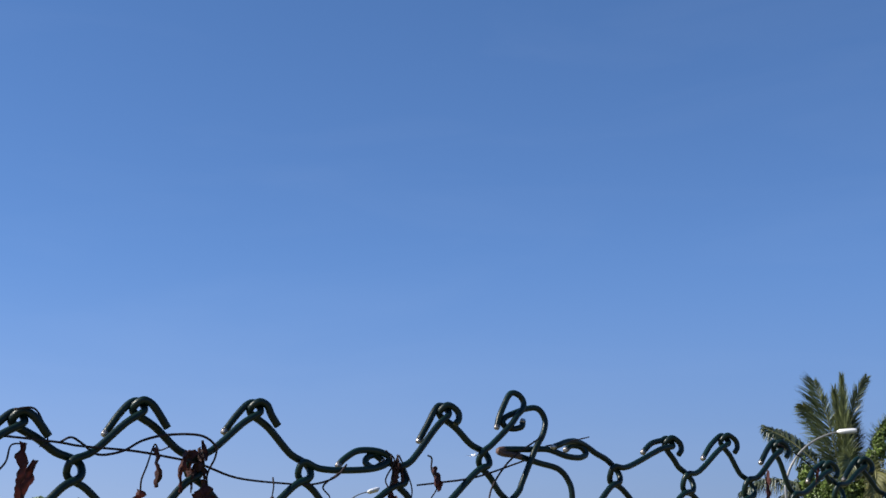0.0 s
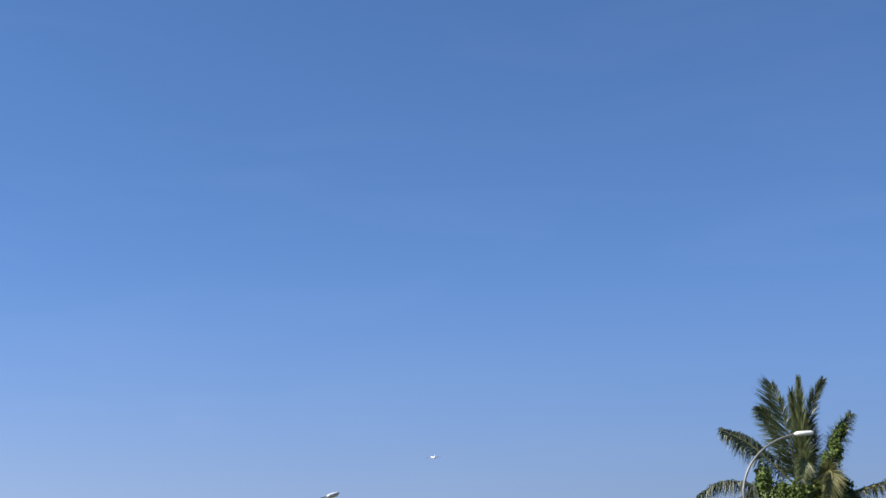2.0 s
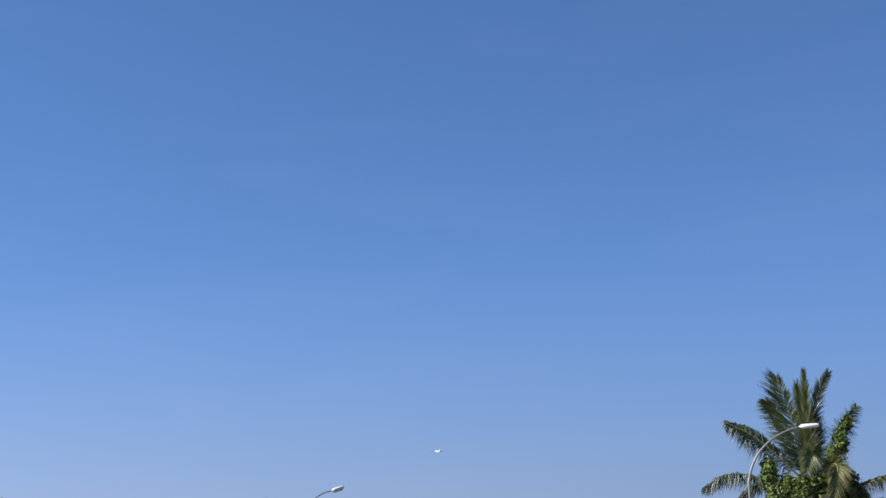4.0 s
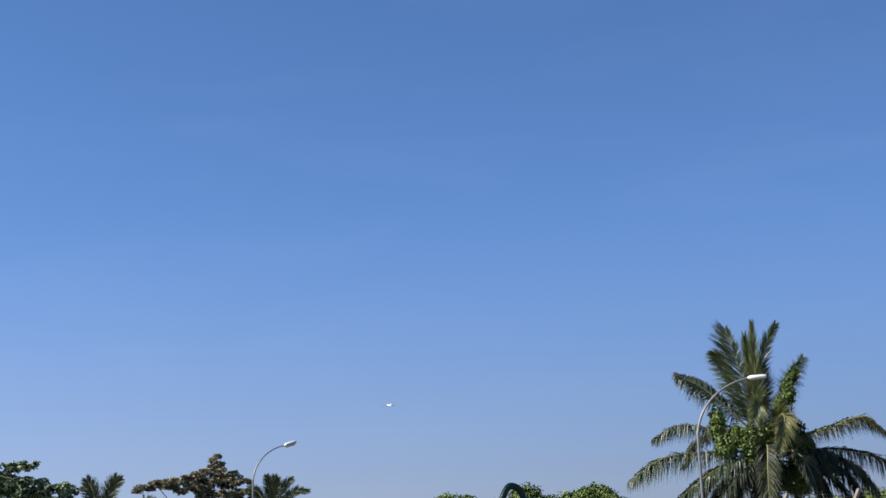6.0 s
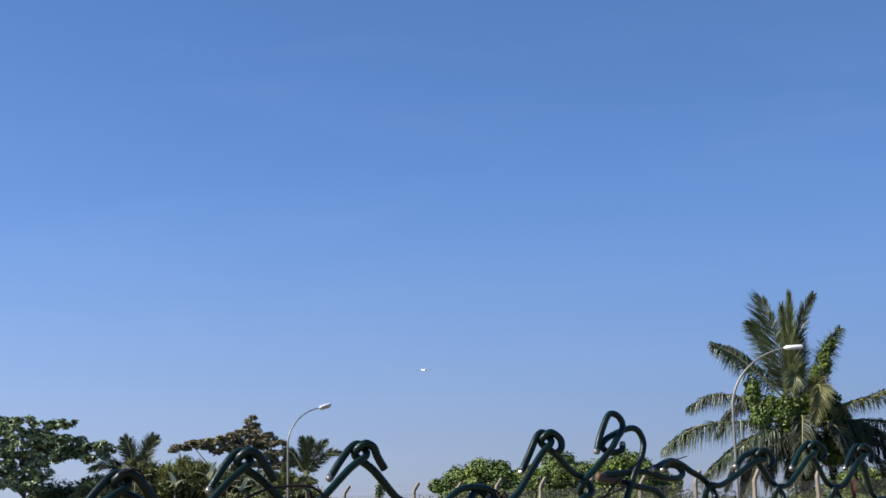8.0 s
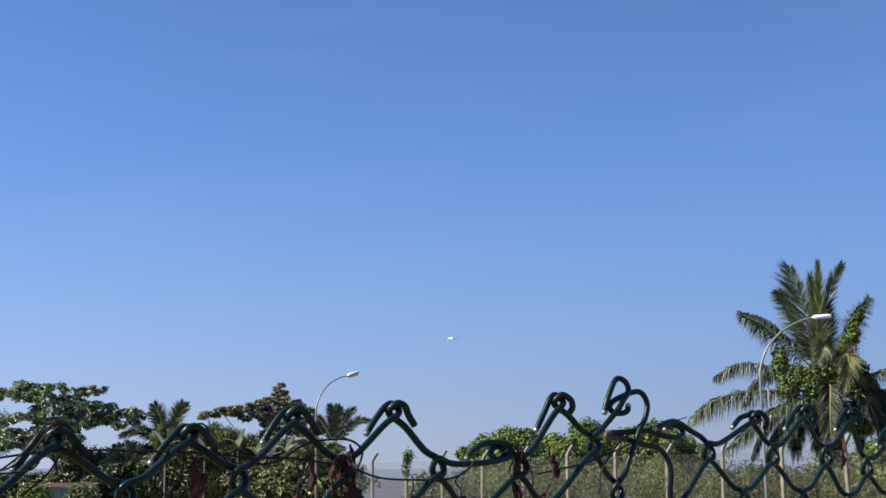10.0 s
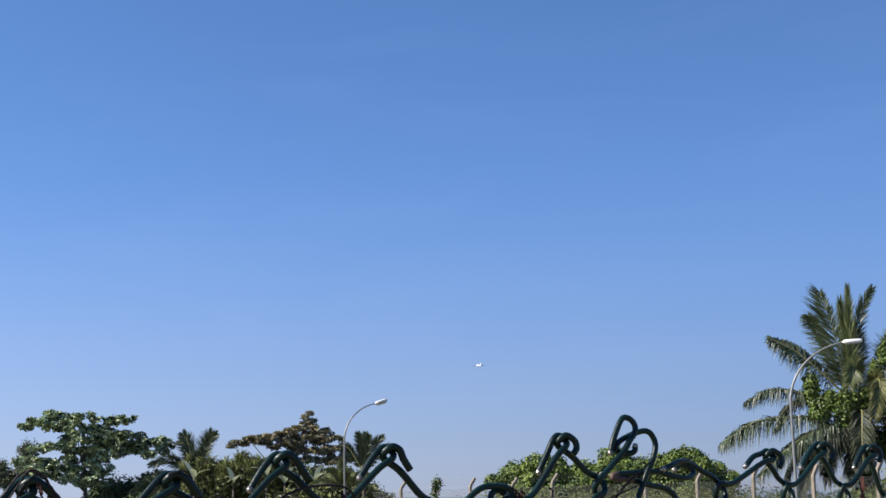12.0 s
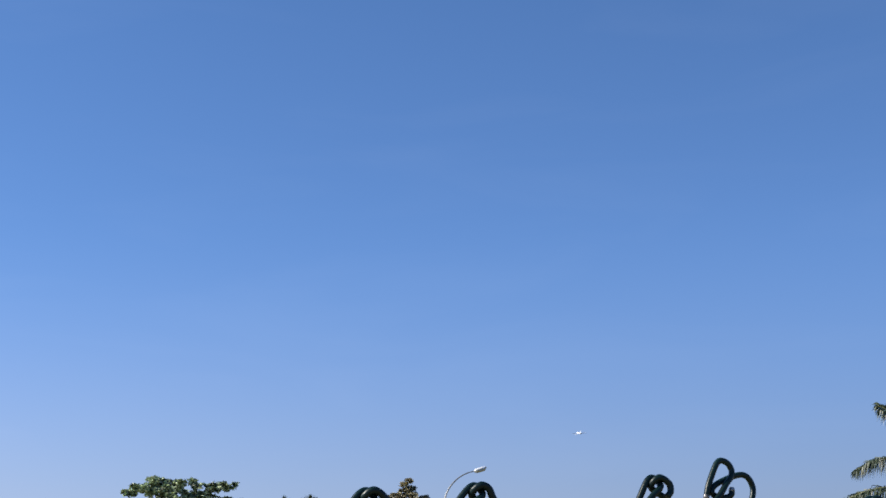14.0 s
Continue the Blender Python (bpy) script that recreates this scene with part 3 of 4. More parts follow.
# ---- street lamps ----
def street_lamp(at, height, reach, turn, label, tilt=-3, roll=0, size=1.0):
    """Tall pole that bends over in one sweep to a flat lamp head; the arm points along +x before the turn."""
    e = thing("street_lamp", at, label, "street lamp", "street lamps", turn=turn)
    zb = height - 2.35
    arc = [(0, 0, 0), (0, 0, zb * 0.5), (0, 0, zb)]
    for k in range(1, 11):
        a = k / 10 * radians(80)
        arc.append((reach * (1 - math.cos(a)) / (1 - math.cos(radians(80))), 0, zb + (height - zb) * math.sin(a) / math.sin(radians(80))))
    v, f = tube(smooth_line(arc, 3), [0.06, 0.05, 0.042, 0.034], 10)
    mesh_ob("pole", v, f, M_POLE, e)
    bm = bmesh.new()
    box(bm, (0.30, 0.30, 0.02), (0, 0, 0.01), bevel=0.004)
    part("base_plate", bm, M_POLE, e)
    tip = Vector(arc[-1])
    head = []
    rings = [(-0.08, 0.035, 0.035), (0.0, 0.10, 0.07), (0.03, 0.14, 0.095), (0.36, 0.16, 0.10), (0.60, 0.155, 0.095), (0.67, 0.14, 0.08), (0.69, 0.06, 0.04)]
    for x, wy, hz_ in rings:
        for a in range(12):
            q = a * math.pi / 6
            head.append((x, wy * math.cos(q), hz_ * max(-0.7, math.sin(q))))
    faces = [(i * 12 + k, i * 12 + (k + 1) % 12, i * 12 + 12 + (k + 1) % 12, i * 12 + 12 + k) for i in range(len(rings) - 1) for k in range(12)]
    faces += [tuple(range(11, -1, -1)), tuple(range(72, 84))]
    m = Matrix.Translation(tip) @ pose(0, 0, 0, 0, tilt, 0) @ Matrix.Rotation(radians(roll), 4, "X") @ Matrix.Scale(size, 4)
    h = mesh_ob("lamp_head", own(head, m), faces, M_LAMP, e, "white metal lamp head")
    bm = bmesh.new()
    box(bm, (0.54, 0.25, 0.03), (0.36, 0, -0.072), bevel=0.01)
    bm.transform(m)
    part("lens", bm, M_LENS, h, "flat glass lens")
    return e


street_lamp((12.5, 53.0, 0), 7.78, 2.22, 0, "grey curved-arm street lamp in front of a coconut palm")
street_lamp((-7.56, 83.0, 0), 8.1, 2.35, 38, "grey curved-arm street lamp beside low trees", -15, -32, 1.18)


# ---- far fence on concrete posts ----
POST0, POST_STEP = np.array([-3.78, 75.5]), np.array([1.933, -2.295])
far_fence = thing("perimeter_fence", (POST0[0], POST0[1], 0), "grey wire-mesh fence on cranked concrete posts", "fence")
FT = Vector((POST0[0], POST0[1], 0))
dirv = Vector((POST_STEP[0], POST_STEP[1], 0)).normalized()
outv = Vector((-dirv.y, dirv.x, 0))
bm = bmesh.new()
wv = [(-0.07, -0.07), (0.07, -0.07), (0.07, 0.07), (-0.07, 0.07)]
levels = [(0, 0), (2.68, 0), (2.76, 0.03), (3.15, 0.36)]
rows_ = [[bm.verts.new(dirv * x * (1 if z < 2.7 else .85) + outv * (y * (1 if z < 2.7 else .8) + o) + Vector((0, 0, z - (y * 0.7 if z > 2.7 else 0)))) for x, y in wv] for z, o in levels]
for a, b in zip(rows_, rows_[1:]):
    for k in range(4):
        bm.faces.new((a[k], a[(k + 1) % 4], b[(k + 1) % 4], b[k]))
bm.faces.new(rows_[-1])
bm.normal_update()
bmesh.ops.bevel(bm, geom=[e_ for e_ in bm.edges if e_.is_manifold and e_.calc_face_angle() > 0.6], offset=0.012, segments=1, affect="EDGES")
post_mesh = part("post", bm, M_CONCRETE, far_fence, "weathered cranked concrete post")
fr = random.Random(3)
for k in range(1, 15):
    o = new("post", post_mesh.data)
    o.parent = far_fence
    o.matrix_basis = pose(POST_STEP[0] * k, POST_STEP[1] * k, fr.uniform(-0.12, 0.08), fr.uniform(-1.5, 1.5), fr.uniform(-1.5, 1.5), fr.uniform(-4, 4))
    tagged(o, "weathered cranked concrete post")
H, STEP = 2.6, 0.085
mesh_v, mesh_f = [], []
span = 3.0 * 14
r = 0.0025
for sgn in (1, -1):
    for k in range(int((span + H) / STEP)):
        a0 = -(H if sgn > 0 else 0) + k * STEP
        p, q = Vector(dirv * a0 + outv * (-0.085)), Vector(dirv * (a0 + sgn * H) + outv * (-0.085) + Vector((0, 0, H)))
        i = len(mesh_v)
        side = dirv * r
        for c in (p - side, p + side + outv * r, q + side + outv * r, q - side):
            mesh_v.append(c)
        for c in (p + outv * 2 * r, q + outv * 2 * r):
            mesh_v.append(c)
        mesh_f += [(i, i + 1, i + 2, i + 3), (i + 1, i + 4, i + 5, i + 2), (i + 4, i, i + 3, i + 5)]
tagged(mesh_ob("wire_mesh", mesh_v, mesh_f, M_GREYWIRE, far_fence, "grey diamond wire mesh", False), kind="stuff")
for z, o in ((2.6, -0.085), (1.4, -0.085), (0.15, -0.085), (2.86, 0.13), (3.0, 0.24), (3.13, 0.34)):
    v, f = tube([tuple(dirv * a + outv * o + Vector((0, 0, z - 0.02 * math.sin(a * math.pi / 3) ** 2))) for a in np.arange(0, 42.1, 1.0)], 0.0025, 5)
    mesh_ob("line_wire", v, f, M_GREYWIRE, far_fence)


# ---- plants ----
def frond(rng, pts, length, count, mat, parent, hang=0.5, face=0.3, spread=0.75, width=0.045, right=1.0, name="frond"):
    """A feather leaf: a bent rib with two rows of thin leaflets that first stand out and then hang."""
    line = smooth_line(pts, 8)
    v, f = tube(line, [0.055, 0.036, 0.012], 5)
    ob = mesh_ob(name, v, f, M_RACHIS, parent)
    vs, fs = [], []
    for sg in (1, -1):
        seg = np.sort(np.clip(np.linspace(0.12, 1.0, count) + rng.normal(size=count) * 0.006, 0.1, 1.0))
        idx = seg * (len(line) - 1)
        base = np.stack([np.interp(idx, np.arange(len(line)), line[:, k]) for k in range(3)], 1)
        tan = np.gradient(line, axis=0)
        tan = np.stack([np.interp(idx, np.arange(len(line)), tan[:, k]) for k in range(3)], 1)
        tan /= np.linalg.norm(tan, axis=1)[:, None]
        side = np.cross(tan, np.array([0.0, -0.35 - face, 1.0 - 0.9 * face]))
        side /= np.linalg.norm(side, axis=1)[:, None] + 1e-9
        up = np.cross(side, tan)
        L = length * (0.10 + 0.95 * np.sin(math.pi * np.clip(seg, 0, 1) ** 0.85 * 0.93) ** 0.8) * rng.uniform(0.75, 1.15, count) * (right if sg > 0 else 1.0)
        d = side * sg * spread + tan * (0.45 + 0.65 * seg[:, None]) * (1 - 0.5 * hang) + up * 0.12 + rng.normal(size=(count, 3)) * 0.08
        d /= np.linalg.norm(d, axis=1)[:, None]
        h = (hang * rng.uniform(0.7, 1.25, count))[:, None]
        mid = base + d * (L * 0.45)[:, None] + np.array([0, 0, -1.0]) * h * (L * 0.14)[:, None]
        e_ = d * (1 - 0.75 * np.clip(h, 0, 1)) + np.array([0, 0, -1.25]) * h
        e_ /= np.linalg.norm(e_, axis=1)[:, None]
        tip = mid + e_ * (L * 0.55)[:, None]
        wv_ = np.cross(d, up)
        wv_ /= np.linalg.norm(wv_, axis=1)[:, None] + 1e-9
        spin = rng.uniform(-1.1, 1.1, count)[:, None]
        wv_ = (wv_ * np.cos(spin) + up * np.sin(spin)) * width * 0.5 * rng.uniform(0.7, 1.2, count)[:, None]
        for a in range(count):
            o = len(vs)
            vs += [base[a] - wv_[a] * 0.5, base[a] + wv_[a] * 0.5, mid[a] + wv_[a], mid[a] - wv_[a], tip[a]]
            fs += [(o, o + 1, o + 2, o + 3), (o + 3, o + 2, o + 4)]
    mesh_ob("leaf_blade", vs, fs, mat, ob, smooth=False)["kind"] = "stuff"
    return ob


def trunk_part(pts, radii, mat, parent, name="trunk"):
    v, f = tube(smooth_line(pts, 5), radii, 10)
    v = np.array([p + 0.12 * np.array(noise.noise_vector(Vector(p * 3.0))) * np.mean(radii) for p in v])
    return mesh_ob(name, v, f, mat, parent)


def crown_part(geo, mat, parent, name="crown", label=""):
    ob = mesh_ob(name, geo[0], geo[1], mat, parent, label, smooth=False)
    ob["kind"] = "stuff"
    return ob


# the coconut palm that creepers have climbed
PALM_AT = (17.7, 60.0, -0.25)
palm = thing("coconut_palm", PALM_AT, "coconut palm with arching fronds, its trunk smothered in creeper", "palm tree")
rng = np.random.default_rng(11)
trunk_part([(-0.45, 0, 0), (-0.5, 0.1, 2), (-0.6, 0, 4.0), (-0.85, 0, 6.2)], [0.26, 0.19, 0.17, 0.2], M_BARK, palm)
C = np.array((0.0, 0.0, 6.45))
# each rib from its foot to its tip, from the crown's heart; leaflet length, how far leaflets hang, how far the blade faces the road, spread, leaf colour
FRONDS = [
    ([(-0.95, 0, -0.2), (-1.25, -0.1, 1.3), (-1.55, -0.2, 3.0), (-2.0, -0.2, 4.6)], 1.55, 0.10, 0.95, 0.62, M_PALM, 0.4),
    ([(-0.92, -0.2, 0.1), (-0.9, -0.4, 2.4), (-0.88, -0.5, 4.7)], 0.8, 0.0, 0.95, 0.22, M_PALM),
    ([(-0.9, -0.1, 0.0), (-1.0, -0.2, 2.2), (-1.15, -0.2, 4.2)], 0.85, 0.0, 0.95, 0.3, M_PALM),
    ([(-0.83, 0.2, -0.2), (-0.58, 0.3, 1.8), (-0.15, 0.3, 3.7), (0.45, 0.3, 4.8)], 0.65, 0.15, 0.9, 0.4, M_PALM_GREY),
    ([(-0.8, 0.3, -0.2), (-0.5, 0.5, 1.4), (-0.3, 0.6, 2.9)], 0.9, 0.15, 0.9, 0.5, M_PALM_OLD_SHADE),
    ([(-1.0, 0.2, -0.1), (-1.55, 0.2, 1.7), (-2.1, 0.2, 3.0), (-2.5, 0.1, 3.6)], 0.9, 0.25, 0.9, 0.6, M_PALM, 0.5),
    ([(-1.1, 0, 0), (-2.5, 0, 1.4), (-3.34, 0, 2.1), (-4.3, 0, 2.6)], 0.95, 0.7, 0.4, 0.6, M_PALM_GREY),
    ([(-0.74, 0, -0.6), (0.1, 0, 0.9), (0.75, 0, 2.2), (1.5, 0, 3.2)], 0.75, 0.5, 0.7, 0.6, M_PALM),
    ([(-0.6, -0.5, 0.2), (-0.1, -1.3, 0.6), (-0.2, -1.9, 0.1), (-0.6, -2.1, -1.1)], 0.75, 0.3, 0.8, 0.7, M_PALM_DRY),
    ([(-0.9, -0.3, 0.0), (-0.9, -0.9, 1.0), (-1.15, -1.5, 1.0), (-1.5, -1.9, 0.2)], 0.75, 0.3, 0.8, 0.7, M_PALM),
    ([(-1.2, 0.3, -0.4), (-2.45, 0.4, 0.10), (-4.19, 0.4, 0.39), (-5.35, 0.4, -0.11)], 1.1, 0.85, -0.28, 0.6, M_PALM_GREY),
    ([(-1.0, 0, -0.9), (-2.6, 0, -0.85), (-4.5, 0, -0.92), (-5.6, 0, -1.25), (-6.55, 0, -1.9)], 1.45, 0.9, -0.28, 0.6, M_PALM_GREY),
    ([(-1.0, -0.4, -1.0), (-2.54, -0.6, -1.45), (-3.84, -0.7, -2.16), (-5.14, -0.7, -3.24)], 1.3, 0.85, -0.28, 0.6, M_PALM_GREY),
    ([(-1.0, -0.5, -1.1), (-2.0, -0.9, -1.7), (-2.9, -1.0, -2.7), (-3.5, -1.0, -4.0)], 1.1, 0.7, -0.28, 0.6, M_PALM_OLD_SHADE),
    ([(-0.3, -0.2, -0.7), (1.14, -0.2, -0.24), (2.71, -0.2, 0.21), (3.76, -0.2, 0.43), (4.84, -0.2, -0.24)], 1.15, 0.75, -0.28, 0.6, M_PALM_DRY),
    ([(-0.3, 0.2, -1.0), (0.9, 0.2, -0.9), (3.1, 0.2, -0.9), (4.8, 0.2, -1.45), (5.5, 0.2, -2.1)], 1.35, 0.9, -0.28, 0.6, M_PALM_OLD_SHADE),
    ([(-0.2, -0.2, -1.2), (1.57, -0.2, -1.0), (3.05, -0.2, -1.54), (4.14, -0.2, -2.77)], 1.35, 0.9, -0.28, 0.6, M_PALM_OLD_SHADE),
    ([(-0.2, -0.3, -1.4), (1.2, -0.5, -1.5), (2.4, -0.6, -2.5), (3.0, -0.6, -3.7)], 1.0, 0.7, -0.28, 0.6, M_PALM_OLD_SHADE),
    ([(-0.9, 0.5, -0.3), (-2.0, 1.6, 0.2), (-3.0, 2.4, -0.2), (-3.6, 2.8, -1.2)], 0.9, 0.7, -0.28, 0.6, M_PALM_OLD_SHADE),
    ([(0.0, 0.5, -0.4), (1.0, 1.8, 0.1), (2.0, 2.6, -0.3), (2.6, 3.0, -1.4)], 0.9, 0.7, -0.28, 0.6, M_PALM_OLD_SHADE),
    ([(-0.8, -0.6, -0.8), (-0.9, -1.5, -0.8), (-1.15, -2.1, -1.9), (-1.25, -2.3, -3.1)], 0.8, 0.5, -0.28, 0.6, M_PALM_OLD_SHADE),
    ([(-0.2, -0.6, -1.0), (0.4, -1.4, -1.1), (0.8, -1.9, -2.1), (1.0, -2.0, -3.3)], 0.8, 0.5, -0.28, 0.6, M_PALM_OLD_SHADE),
    ([(-1.0, 0.4, -1.2), (-2.2, 0.9, -1.6), (-3.1, 1.2, -2.5), (-3.7, 1.3, -3.6)], 1.0, 0.7, -0.28, 0.6, M_PALM_OLD_SHADE),
    ([(-1.0, -0.4, -1.3), (-1.7, -0.8, -1.7), (-2.2, -1.0, -2.6), (-2.4, -1.0, -3.6)], 0.95, 0.6, -0.28, 0.6, M_PALM_OLD_SHADE),
    ([(-0.7, -0.5, -1.5), (-1.0, -1.1, -1.8), (-1.3, -1.3, -2.6), (-1.4, -1.3, -3.5)], 0.9, 0.6, -0.28, 0.6, M_PALM_OLD_SHADE),
    ([(-0.4, 0.5, -1.3), (0.2, 0.9, -1.6), (0.8, 1.0, -2.5), (1.0, 1.0, -3.5)], 0.95, 0.6, -0.28, 0.6, M_PALM_OLD_SHADE),
    ([(0.0, 0.3, -1.3), (1.1, 0.5, -1.5), (1.9, 0.5, -2.2), (2.3, 0.5, -3.2)], 1.05, 0.8, -0.28, 0.6, M_PALM_OLD_SHADE),
    ([(0.1, -0.3, -1.1), (1.3, -0.4, -1.2), (2.6, -0.4, -1.9), (3.4, -0.4, -3.0)], 1.15, 0.8, -0.28, 0.6, M_PALM_OLD_SHADE),
    ([(-0.9, 0.5, -1.3), (-1.9, 0.9, -1.8), (-2.7, 1.0, -2.7), (-3.0, 1.0, -3.8)], 0.95, 0.7, -0.28, 0.6, M_PALM_OLD_SHADE),
]
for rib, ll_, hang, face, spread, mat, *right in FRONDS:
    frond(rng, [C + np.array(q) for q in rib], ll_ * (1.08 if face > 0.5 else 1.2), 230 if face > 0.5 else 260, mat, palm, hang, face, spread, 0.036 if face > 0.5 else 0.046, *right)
PB = [(-2.68, -0.3, 6.85, 0.36, 0.45, 0.70), (-2.45, -0.4, 5.8, 0.5, 0.5, 0.7), (-2.0, -0.5, 6.2, 0.4, 0.4, 0.6), (-1.3, -0.7, 6.0, 0.65, 0.5, 0.75), (0.75, 0.1, 6.1, 0.6, 0.7, 0.95), (1.1, 0, 5.4, 0.5, 0.5, 0.7),
      (0.05, -0.7, 7.2, 0.34, 0.3, 0.85), (0.48, -0.7, 8.15, 0.24, 0.22, 0.72), (0.9, -0.4, 8.9, 0.14, 0.14, 0.4), (-0.3, 0.1, 6.3, 0.5, 0.45, 0.7), (-0.7, 0, 4.5, 1.1, 0.8, 0.8), (0.8, 0, 4.3, 1.0, 0.8, 0.8), (-0.55, 0, 3.4, 0.55, 0.5, 0.8),
      (1.9, 0.1, 4.9, 0.9, 0.7, 0.6), (-1.4, -0.3, 5.0, 0.7, 0.6, 0.6), (-0.4, 0, 1.9, 0.9, 0.9, 0.9), (0.1, 0, 1.0, 2.6, 1.6, 0.9)]
crown_part(join([leaf_cloud(rng, PB, 30000, 0.115, 0.10, 0.45, 0.2, 0.7, 0.45), leaf_cloud(rng, [(*b[:3], b[3] * 0.72, b[4] * 0.72, b[5] * 0.72) for b in PB], 7000, 0.24, 0.21, 0.6, 0.1, 0.4)]), M_VINE, palm, "creeper", "dark green creeper leaves")


def small_palm(at, height, size, seed, label, leans=(), mat=None, leaf=0.26):
    """leans: each frond's lean to the side, in degrees; with none, fronds all round."""
    e = thing("young_palm", at, label, "palm tree")
    rg = np.random.default_rng(seed)
    trunk_part([(0, 0, 0), (0.1, 0, height * 0.5), (0, 0, height)], [0.16, 0.13, 0.14], M_BARK, e)
    c = np.array([0, 0, height])
    for k in range(len(leans) or 13):
        az, el = k * 2.4 + rg.uniform(-0.3, 0.3), rg.uniform(0.3, 1.45)
        d = np.array([math.cos(az) * math.cos(el), math.sin(az) * math.cos(el), math.sin(el)])
        if leans:
            d = np.array([math.sin(radians(leans[k])), rg.uniform(-0.25, 0.25), math.cos(radians(leans[k]))])
        out = np.array([d[0], d[1], 0.0])
        long = size * rg.uniform(0.85, 1.05)
        line = [c, c + d * long * 0.35, c + d * long * 0.7 + out * long * 0.05, c + d * long + out * long * 0.22 - np.array([0, 0, long * 0.30 * np.linalg.norm(out)])]
        frond(rg, line, size * leaf, 150, mat or M_PALM_GREY, e, 0.2, 0.9, 0.5, 0.05)
    return e


small_palm((-18.6, 93, 0), 4.3, 3.1, 2, "young palm with upright grey-green fronds among trees", (-22, -15, 17, 23, -62), None, 0.28)
small_palm((-7.0, 90, 0), 4.1, 2.75, 3, "young palm with arching fronds beside the russet tree", (3, 9, -5, 24, 44, -30), M_PALM_GREY, 0.22)
small_palm((-8.0, 88, 0), 3.0, 2.0, 6, "low bushy palm with yellowish fronds below a lamp", (), M_PALM)
small_palm((-20.8, 92, 0), 2.5, 2.0, 9, "low palm with pale fronds under the spreading tree")


def limbs(rg, base, blobs, parent, r0, mat=M_BARK):
    """A trunk and one limb to the heart of each clump."""
    low = min(b[2] for b in blobs)
    fork = np.array([base[0], base[1], low * 0.62])
    trunk_part([(base[0], base[1], 0), fork * [1, 1, 0.5] + [0.08, 0, 0], fork, fork + [0, 0, low * 0.3]], [r0 * 1.3, r0, r0 * 0.8, r0 * 0.5], mat, parent)
    for b in blobs:
        tip = np.array(b[:3])
        mid = fork * 0.5 + tip * 0.5 + rg.normal(size=3) * 0.2 + [0, 0, 0.3]
        v, f = tube(smooth_line([fork + [0, 0, rg.uniform(0, low * 0.25)], mid, tip, tip + [b[3] * 0.6 * (1 if tip[0] > base[0] else -1), 0, 0.1]], 4), [r0 * 0.4, r0 * 0.22, r0 * 0.1], 7)
        mesh_ob("limb", v, f, mat, parent)


def inner(rg, blobs, n, length, width):
    """Larger leaves deeper in, so that a clump is not seen through."""
    return leaf_cloud(rg, [(*b[:3], b[3] * 0.72, b[4] * 0.72, b[5] * 0.72) for b in blobs], n, length, width, 0.6, 0.1, 0.3)


def tiers(seed, rows, clump=0.55, flat=(0.28, 0.5)):
    """Break flat layers (x, height, half width) up into clumps with gaps between."""
    w = random.Random(seed)
    out = []
    for x, z, half in rows:
        n = max(2, int(half * 6.5 * 0.55 / clump))
        for k in range(n):
            r = clump * w.uniform(0.55, 1.2)
            q = (k + w.uniform(0, 1)) / n * 2 - 1
            out.append((x + half * q, w.uniform(-1, 1) * min(half, 1.4) * math.sqrt(max(0.05, 1 - q * q)), z + w.uniform(-0.25, 0.25) - 0.15 * q * q, r, r, r * w.uniform(*flat)))
    return out


def tree(name, at, blobs, n, leaf, mat, label, seed, r0=0.2, style="rosette", per=8, shell=0.45, category="tree", held=None):
    """blobs in metres from the tree's foot."""
    e = thing(name, at, label, category)
    rg = np.random.default_rng(seed)
    limbs(rg, (0, 0), held or blobs, e, r0)
    if style == "rosette":
        geo = rosettes(rg, blobs, n, leaf[0], leaf[1], per, shell)
    elif style == "reed":                    # long narrow leaves that stand up
        geo = join([leaf_cloud(rg, blobs, n, leaf[0], leaf[1], shell, 0.0, -1.7, 1.0), inner(rg, blobs, n // 4, 0.4, 0.2)])
    else:
        geo = leaf_cloud(rg, blobs, n, leaf[0], leaf[1], 0.16 if mat is M_CREEPER else shell, 0.1 if mat is M_CREEPER else 0.4, 0.3, 0.22 if mat is M_CREEPER else 0.55)
        geo = join([geo, inner(rg, blobs, n // 4, leaf[0] * 1.9, leaf[1] * 1.9)])
    crown_part(geo, mat, e)
    return e


ALMOND = [(-3.4, 8.06, 1.5), (-2.3, 8.63, 0.5), (-0.2, 8.37, 1.1), (-1.0, 7.80, 2.0), (2.3, 8.06, 1.0), (0.0, 7.28, 1.7), (-0.3, 6.66, 1.5), (2.6, 6.97, 1.3), (2.4, 6.34, 1.6), (4.6, 6.45, 1.3), (3.6, 5.88, 2.0),
          (-2.7, 6.34, 1.1), (-0.3, 5.93, 1.5), (-3.6, 5.30, 1.3), (-2.4, 4.99, 1.6), (-3.2, 4.52, 1.4), (1.0, 5.41, 0.6), (1.2, 4.68, 0.7), (-0.2, 4.78, 1.2), (-0.6, 5.41, 1.0), (-0.3, 4.16, 1.3), (0.6, 3.74, 1.2)]
tree("sea_almond_tree", (-26.65, 95, 0), tiers(1, ALMOND, 0.38), 3600, (0.27, 0.16), M_ALMOND, "spreading tiered sea almond tree with glossy green leaves", 21, 0.17, per=8, shell=0.6,
     held=[(x, 0, z, h * 0.5, 1, 0.3) for x, z, h in ALMOND if h > 1.4 and abs(x) < 3])
